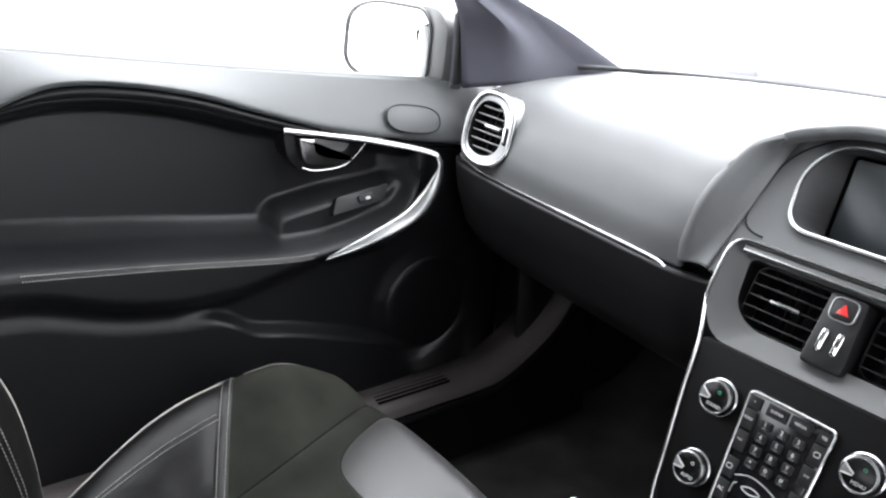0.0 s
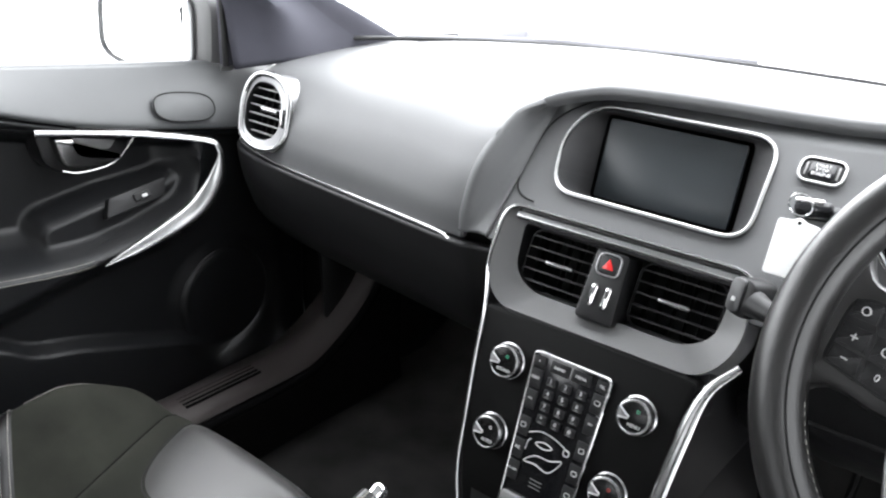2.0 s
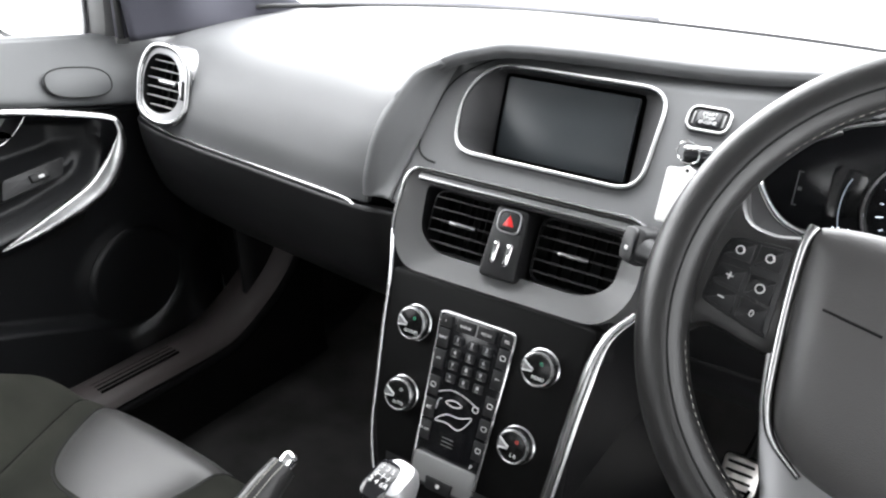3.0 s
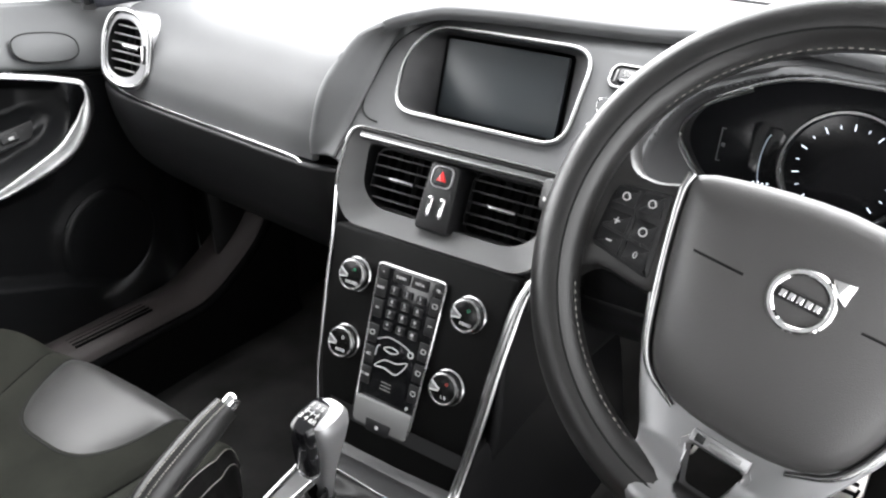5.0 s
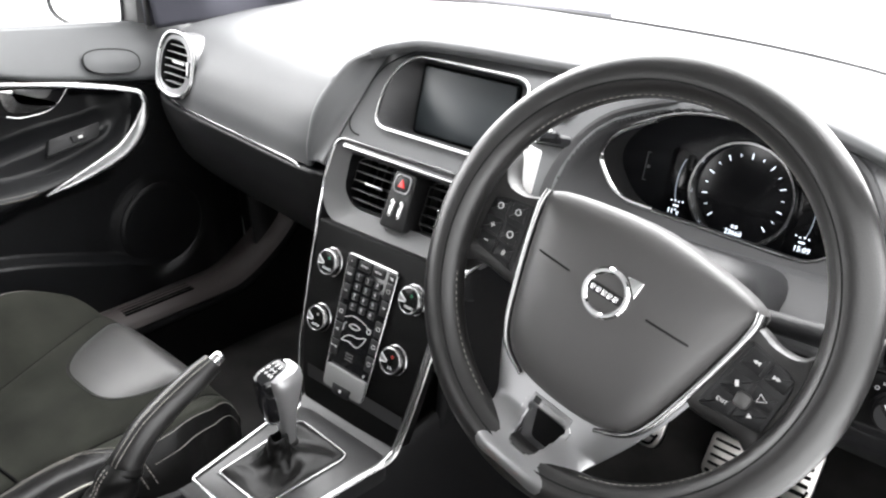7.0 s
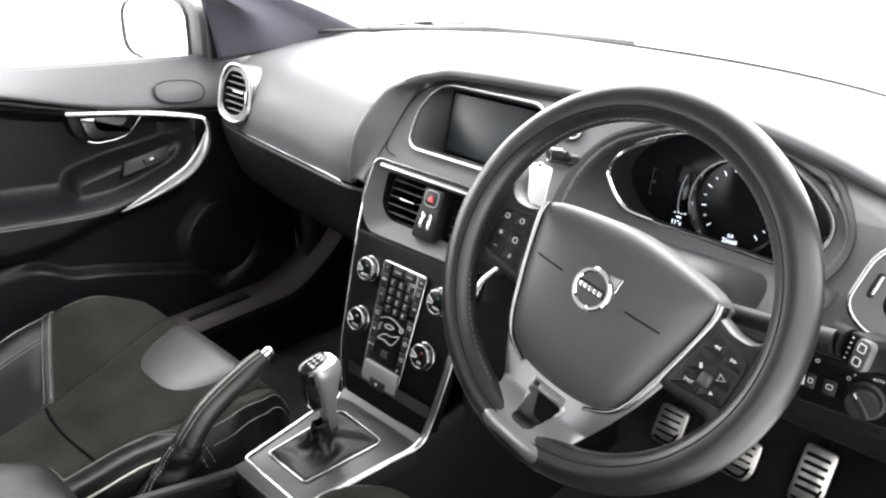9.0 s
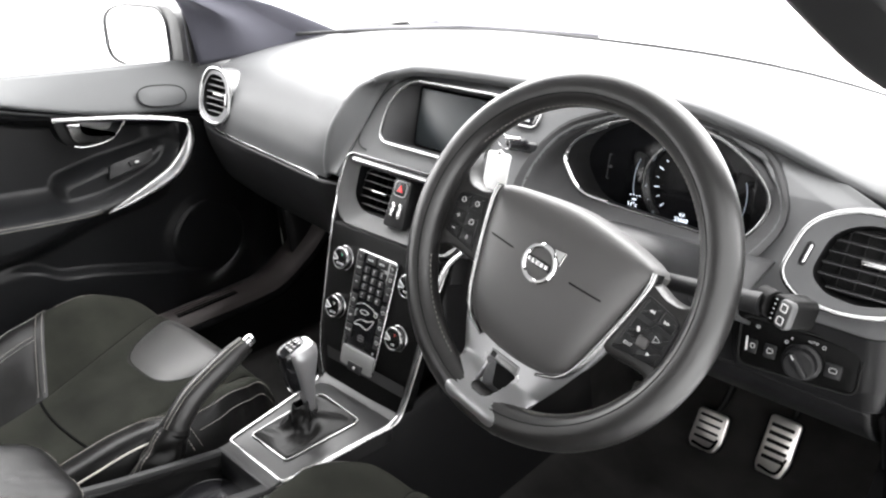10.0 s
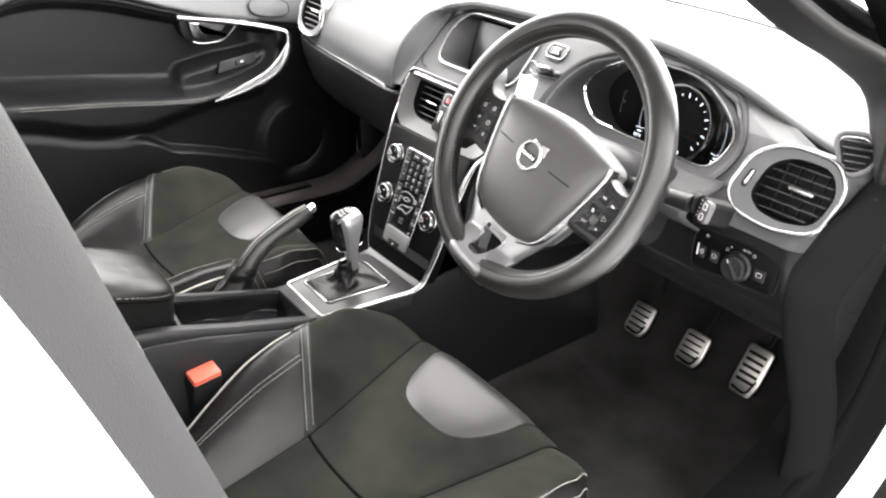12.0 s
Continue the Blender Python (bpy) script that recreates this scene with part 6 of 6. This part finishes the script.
part("tag", slab(rpoly([(-0.0165, 0.026), (-0.005, 0.027), (0, 0.031), (0.005, 0.027), (0.0165, 0.026), (0.0165, -0.024), (-0.0165, -0.024)], 0.003, 3), 0.0016, 0.0005, TG), TAGM, key_, "blank white key tag")
part("tag_hole", lathe([(0.0016, 0.0), (0.0016, 0.0006)], 10, at(TG, 0, 0.0255, 0.0001)), RUBBER, key_)

# ---- instruments ----
DC = at(PD, 0.014, -0.003, -0.004)
dial_ = part("speedometer", lathe([(0.060, -0.014), (0.063, -0.01), (0.0645, 0.0), (0.063, 0.004), (0.0605, 0.004), (0.059, 0.0), (0.058, -0.010)], 64, DC), CHROME, clus, "round instrument with chrome rim")
part("dial_face", lathe([(0.0585, -0.012), (0.0585, -0.0085), (0.001, -0.0085)], 48, DC), GLOSS, dial_, "black dial face")
for k in range(17):
    a = radians(225 - 270 * k / 16)
    long_ = k % 2 == 0
    part("tick", box(0.0068 if long_ else 0.0036, 0.0009 if long_ else 0.0006, 0.0006, DC @ Matrix.Rotation(a, 4, "Z") @ Matrix.Translation((0.0465, 0, -0.0078)), 0.0002), LIT, dial_)
part("dial_digits", joined([words("0.0", 0.0065, at(DC, 0.0, -0.040, -0.008)), words("23660", 0.0085, at(DC, 0.0, -0.0475, -0.008))]), LIT, dial_, "lit white figures", smooth=False)
for s_, txt in ((-1, "11°c"), (1, "15:09")):
    g = at(PD, 0.014 + s_ * 0.078, -0.008, -0.0145)
    arc = [g @ Vector((s_ * 0.012 * math.cos(a) - s_ * 0.006, 0.034 * math.sin(a), 0)) for a in np.linspace(-0.9, 1.0, 16)]
    wing = part("side_gauge", tube(arc, 0.0005, seg=6), LITD, clus, "lit side gauge arc")
    part("gauge_panel", slab(rpoly([(-0.02, 0.042), (0.014, 0.036), (0.018, -0.03), (0.0, -0.05), (-0.02, -0.05)], 0.01, 4), 0.001, 0.0003, at(g, 0, 0, -0.0005)), GLOSS, wing)
    part("gauge_text", words(txt, 0.0088, at(g, s_ * 0.002, -0.0385, 0.001)), LIT, wing, smooth=False)
    part("gauge_marks", joined([box(0.002, 0.0014, 0.0004, at(g, s_ * (-0.008 + 0.005 * k), -0.024 - 0.001 * (k % 2), 0.001), 0.0002) for k in range(4)] + [box(0.007, 0.002, 0.0004, at(g, 0, -0.0305, 0.001), 0.0003)]), LIT, wing, smooth=False)
for s_ in (-1, 1):
    g = at(PD, 0.012 + s_ * 0.128, 0.0, -0.0145)
    part("fuel_mark", joined([box(0.0010, 0.036, 0.0004, at(g, 0, 0), 0.0002), box(0.005, 0.001, 0.0004, at(g, 0.002, 0.018), 0.0002), box(0.005, 0.001, 0.0004, at(g, 0.002, -0.018), 0.0002), box(0.004, 0.004, 0.0004, at(g, 0.004, 0.0), 0.0002)]), GREYP, clus, "grey gauge marks", smooth=False)

# ---- side vents ----
def side_vent(m, w, h, slant, tab_x, frame_mat, slat_mat):
    o = vent_outline(w, h, slant)
    i_ = [(x * 0.66 + slant * w * 0.07, y * 0.70) for x, y in o]
    v = part("side_vent", joined([funnel(o, offset(i_, 0.004), 0.006, 0.004, m), funnel(offset(o, 0.006), o, -0.035, 0.006, m)]), frame_mat, dash, "side air vent with chrome rim")
    part("vent_rim", tube([m @ Vector((x, y, 0.006)) for x, y in o], 0.0029 if w > 0.12 else 0.0048, True, 10), CHROME, v, "satin chrome rim")
    part("vent_tunnel", funnel(offset(i_, 0.004), i_, 0.004, -0.03, m), HARD, v)
    part("vent_back", slab(i_, 0.003, 0.001, at(m, 0, 0, -0.028)), RUBBER, v)
    ys = [p[1] for p in i_]
    y0, y1 = min(ys), max(ys)
    for k in range(6):
        y = y0 + (y1 - y0) * (k + 0.5) / 6
        xs = []
        for j in range(len(i_)):
            (xa, ya), (xb, yb) = i_[j - 1], i_[j]
            if (ya - y) * (yb - y) <= 0 and abs(ya - yb) > 1e-9:
                xs.append(xa + (xb - xa) * (y - ya) / (yb - ya))
        if len(xs) >= 2:
            part("slat", slab(rr(max(xs) - min(xs), 0.0022, 0.001, 2), 0.014, 0.0007, at(m, (max(xs) + min(xs)) / 2, y, 0.0)), slat_mat, v)
    for k in range(4):
        x = slant * w * 0.07 + (-0.2 + 0.135 * k) * w
        part("vane", box(0.0014, (y1 - y0) * 0.8, 0.01, at(m, x, (y0 + y1) / 2, -0.020), 0.0004), HARD, v)
    part("tab", slab(rr(0.034, 0.0062, 0.003, 4), 0.006, 0.002, at(m, tab_x, 0.002, 0.005)), CHROME, v, "chrome vent tab")
    part("thumbwheel", slab(rr(0.008, 0.028, 0.004, 4), 0.008, 0.003, at(m, -slant * w * 0.38, -0.004, 0.008, -slant * 12)), HARD, v)
    part("wheel_edge", slab(rr(0.0035, 0.022, 0.0016, 3), 0.003, 0.001, at(m, -slant * w * 0.37, -0.003, 0.0095, -slant * 12)), BRIGHT, v, "chrome wheel edge")


side_vent(RV, 0.138, 0.108, 1, 0.018, SOFT, SLATM)
# slats of the same plastic, coloured pale grey for the windscreen light they catch
side_vent(LV, 0.097, 0.106, -1, 0.004, SILVER, GREYP)
sm = on((0.675, 0.128, 0.944), (-0.25, 0.55, 0.70), (0.9, 0.35, 0.1))
so_ = rpoly([(-0.027, 0.024), (0.010, 0.026), (0.027, 0.0), (0.014, -0.022), (-0.008, -0.030)], 0.013, 4)
dv = part("window_vent", ring(so_, 0.006, 0.006, sm), SOFT, dash, "small side window vent")
part("vent_back", slab(so_, 0.002, 0.0005, at(sm, 0, 0, -0.004)), RUBBER, dv)
for k in range(5):
    part("slat", slab(rr(0.044 - 0.006 * k, 0.0022, 0.001, 2), 0.006, 0.0008, at(sm, 0.001, 0.017 - 0.0095 * k, 0.003)), SLATM, dv)

# ---- light switch panel ----
LPm = on((0.583, 0.060, 0.764), (0.0, 0.12, 0.99), (0.995, 0.09, 0.0))
lpo = rpoly([(-0.068, 0.030), (0.064, 0.030), (0.066, -0.026), (-0.064, -0.030)], 0.012, 5)
lpanel = part("light_panel", slab(lpo, 0.02, 0.003, at(LPm, 0, 0, 0.002)), STACKM, dash, "black headlamp switch panel")
part("panel_gap", ring(lpo, 0.003, 0.002, at(LPm, 0, 0, -0.001)), RUBBER, lpanel)
kn = part("light_knob", lathe([(0.022, 0), (0.022, 0.003), (0.0185, 0.005), (0.0180, 0.014), (0.016, 0.016), (0.001, 0.0165)], 32, at(LPm, 0.006, -0.004, 0.002)), HARD, lpanel, "black rotary light switch")
part("knob_bar", slab(rr(0.033, 0.009, 0.004, 4), 0.006, 0.002, at(LPm, 0.006, -0.004, 0.0215, -52)), HARD, kn)
part("knob_mark", box(0.006, 0.0014, 0.0005, at(LPm, -0.001, 0.0055, 0.0217, -52), 0.0002), WHITEI, kn)
for x, y in ((-0.014, 0.014), (0.026, 0.020), (-0.048, 0.022)):
    part("panel_symbol", ring(rr(0.003, 0.003, 0.0013, 3), 0.0006, 0.0004, at(LPm, x, y, 0.002)), WHITEI, lpanel, smooth=False)
part("switch_print", words("AUTO", 0.0042, at(LPm, 0.014, 0.0225, 0.0021)), WHITEI, lpanel, "white switch print", smooth=False)
part("switch_print", words("0", 0.0045, at(LPm, -0.009, 0.020, 0.0021)), WHITEI, lpanel, smooth=False)
for x, w_ in ((-0.050, 0.010), (-0.030, 0.014), (0.040, 0.018)):
    bt2 = part("panel_button", slab(rr(w_, 0.018, 0.002, 3), 0.004, 0.001, at(LPm, x, -0.004, 0.0035)), HARD, lpanel)
    part("button_symbol", ring(rr(w_ * 0.4, 0.005, 0.001, 2), 0.0007, 0.0004, at(LPm, x, -0.003, 0.0033)), WHITEI, bt2)
part("dimmer", slab(rr(0.0022, 0.018, 0.0008, 2), 0.001, 0.0003, at(LPm, -0.0575, -0.002, 0.0032, 4)), WHITEI, lpanel)

# ---- passenger door fittings ----


def dm(y, z, x, turn=0.0):
    return Matrix.Translation((x, y, z)) @ Matrix(((0, 0, 1, 0), (1, 0, 0, 0), (0, 1, 0, 0), (0, 0, 0, 1))) @ Matrix.Rotation(radians(turn), 4, "Z")


cupm = dm(-0.120, 0.826, -0.800)
cup = part("handle_recess", slab(rpoly([(-0.078, 0.036), (0.080, 0.020), (0.056, -0.020), (0.020, -0.034), (-0.045, -0.032), (-0.070, -0.010)], [0.012, 0.01, 0.02, 0.02, 0.02, 0.02], 5), 0.05, 0.004, at(cupm, 0, 0, -0.010)), HARD, door, "dark handle recess")
lever = part("release_handle", slab(rpoly([(-0.060, 0.029), (-0.030, 0.025), (-0.026, 0.004), (-0.012, -0.002), (0.042, -0.014), (0.026, -0.023), (-0.030, -0.023), (-0.052, -0.012)], [0.004, 0.003, 0.012, 0.012, 0.002, 0.006, 0.02, 0.012], 5), 0.014, 0.005, at(cupm, 0, 0, 0.010)), CHROME, door, "satin chrome door release handle")
part("handle_edge", tube([cupm @ Vector((p[0], p[1], 0.002)) for p in cat([(-0.050, -0.022), (-0.030, -0.029), (0.0, -0.030), (0.028, -0.026), (0.050, -0.012), (0.072, 0.012)], 5)], 0.0016, seg=8), CHROME, door, "thin chrome recess edge")
part("finger_gap", slab(rpoly([(-0.024, 0.022), (0.050, 0.012), (0.034, -0.006), (-0.014, 0.001)], 0.005, 3), 0.002, 0.001, at(cupm, 0, 0, -0.0085)), GREYP, lever, "grey finger recess")
swm = dm(-0.058, 0.733, -0.797, 6) @ Matrix.Rotation(radians(-28), 4, "X")
sw = part("switch_plate", slab(rpoly([(-0.062, -0.014), (0.045, -0.010), (0.060, 0.018), (-0.045, 0.016)], 0.006, 4), 0.014, 0.002, at(swm, 0, 0, 0.006)), HARD, door, "black window switch plate")
part("switch_rocker", slab(rr(0.030, 0.013, 0.003, 3), 0.008, 0.002, at(swm, 0.008, 0.002, 0.0105)), HARD, sw)
part("rocker_tip", box(0.009, 0.005, 0.002, at(swm, 0.010, 0.001, 0.0122), 0.0008), WHITEI, sw, "pale switch mark")
om = dm(0.040, 0.871, -0.7880, -8) @ Matrix.Rotation(radians(-24), 4, "X")
oval = [(0.057 * math.copysign(abs(math.cos(a)) ** 0.7, math.cos(a)), 0.024 * math.copysign(abs(math.sin(a)) ** 0.8, math.sin(a))) for a in np.linspace(0, 2 * math.pi, 49)[:-1]]
part("tweeter_grille", slab(oval, 0.006, 0.0015, om), RAILM, door, "flush oval speaker cover")
part("tweeter_gap", tube([om @ Vector((x, y, 0.0)) for x, y in oval], 0.0011, True, 6), RUBBER, door)
spm = dm(0.095, 0.505, -0.786)
spk = part("speaker", lathe([(0.098, -0.006), (0.094, -0.0015), (0.086, 0.0), (0.080, -0.001)], 48, spm), DOORP, door, "round black door speaker")
part("speaker_mesh", lathe([(0.081, -0.005), (0.080, -0.001), (0.04, 0.0), (0.001, 0.0005)], 40, spm), DOORP, spk, "perforated speaker cover")
# armrest top stitching and upper seam
for dz in (0.0, 0.006):
    for k in range(110):
        y = -0.60 + 0.44 * k / 110
        z = lerp(y, AY, AZ) - 0.004 - dz
        part("stitch", tube([(door_x(yy, z) + 0.0012, yy, z + (lerp(yy, AY, AZ) - lerp(y, AY, AZ))) for yy in (y, y + 0.0024)], 0.0007, seg=5), THREAD, door)

# the door stands closer to the seat than its drawing: set it in place
SET = Matrix(((1, 0, 0, 0.049), (0, 0.94, 0, -0.0377), (0, 0, 0.94, 0.0649), (0, 0, 0, 1)))
for ob in list(door.children_recursive) + [o for o in body.children if o.name in ("corner_cover", "corner_bar")]:
    inv = world_of(ob)
    ob.data.transform(inv.inverted() @ SET @ inv)

# ---- passenger door mirror ----
mir = thing("door_mirror", "pale grey door mirror with bright glass on the passenger door", "mirror", (-0.80, 0.08, 0.935))
MM = on((-0.880, 0.042, 0.979), (0.03, -0.04, 1), (0.95, 0.30, 0))
mo = rpoly([(-0.105, -0.045), (-0.095, 0.050), (-0.04, 0.072), (0.070, 0.070), (0.085, 0.045), (0.078, -0.045), (0.045, -0.075), (-0.05, -0.062)], 0.04, 5)
part("mirror_shell", slab(offset(mo, 0.013), 0.09, 0.02, at(MM, 0.022, -0.002, -0.002)), GREYP, mir, "pale grey rounded mirror shell")
part("mirror_rim", ring(mo, 0.005, 0.005, MM), CAPM, mir, "grey mirror edge")
part("mirror_glass", slab(mo, 0.004, 0.001, at(MM, 0, 0, 0.0015)), MIRRORM, mir, "mirror glass")
part("mirror_foot", tube(cat([(-0.88, 0.10, 0.945), (-0.83, 0.11, 0.932), (-0.775, 0.11, 0.926)], 4), 0.016, seg=10, flat=0.7), GREYP, mir)

# ---- wiper and windscreen details ----
wp = thing("wiper", "windscreen wiper resting on the cowl, coloured pale for glare", "wiper", (-0.4, 0.62, 0.96))
part("wiper_blade", tube([(-0.72, 0.50, 0.953), (-0.45, 0.615, 0.968), (-0.1, 0.66, 0.974)], 0.006, seg=8), WIPERM, wp, "wiper blade, its black paled for glare")
part("wiper_head", slab(rr(0.07, 0.03, 0.01, 4), 0.02, 0.005, on((-0.55, 0.60, 0.972), (0, 0.3, 0.9))), WIPERM, wp)
part("defrost_slot", tube([(x, 0.50 - 0.30 * (abs(x) / 0.76) ** 2.6, 0.976 + 0.006 * (1 - (x / 0.76) ** 2)) for x in np.linspace(-0.1, 0.60, 20)], 0.0016, seg=6), RUBBER, dash, "thin windscreen vent line")
# glove box handle
part("glove_handle", slab(rpoly([(-0.055, 0.012), (0.055, 0.010), (0.048, -0.014), (-0.035, -0.016)], 0.006, 4), 0.006, 0.002, on((-0.290, 0.026, 0.742), (0, -0.38, 0.92), (1, -0.09, 0)) @ Matrix.Translation((0, 0, 0.003))), RUBBER, dash, "recessed glove box latch")
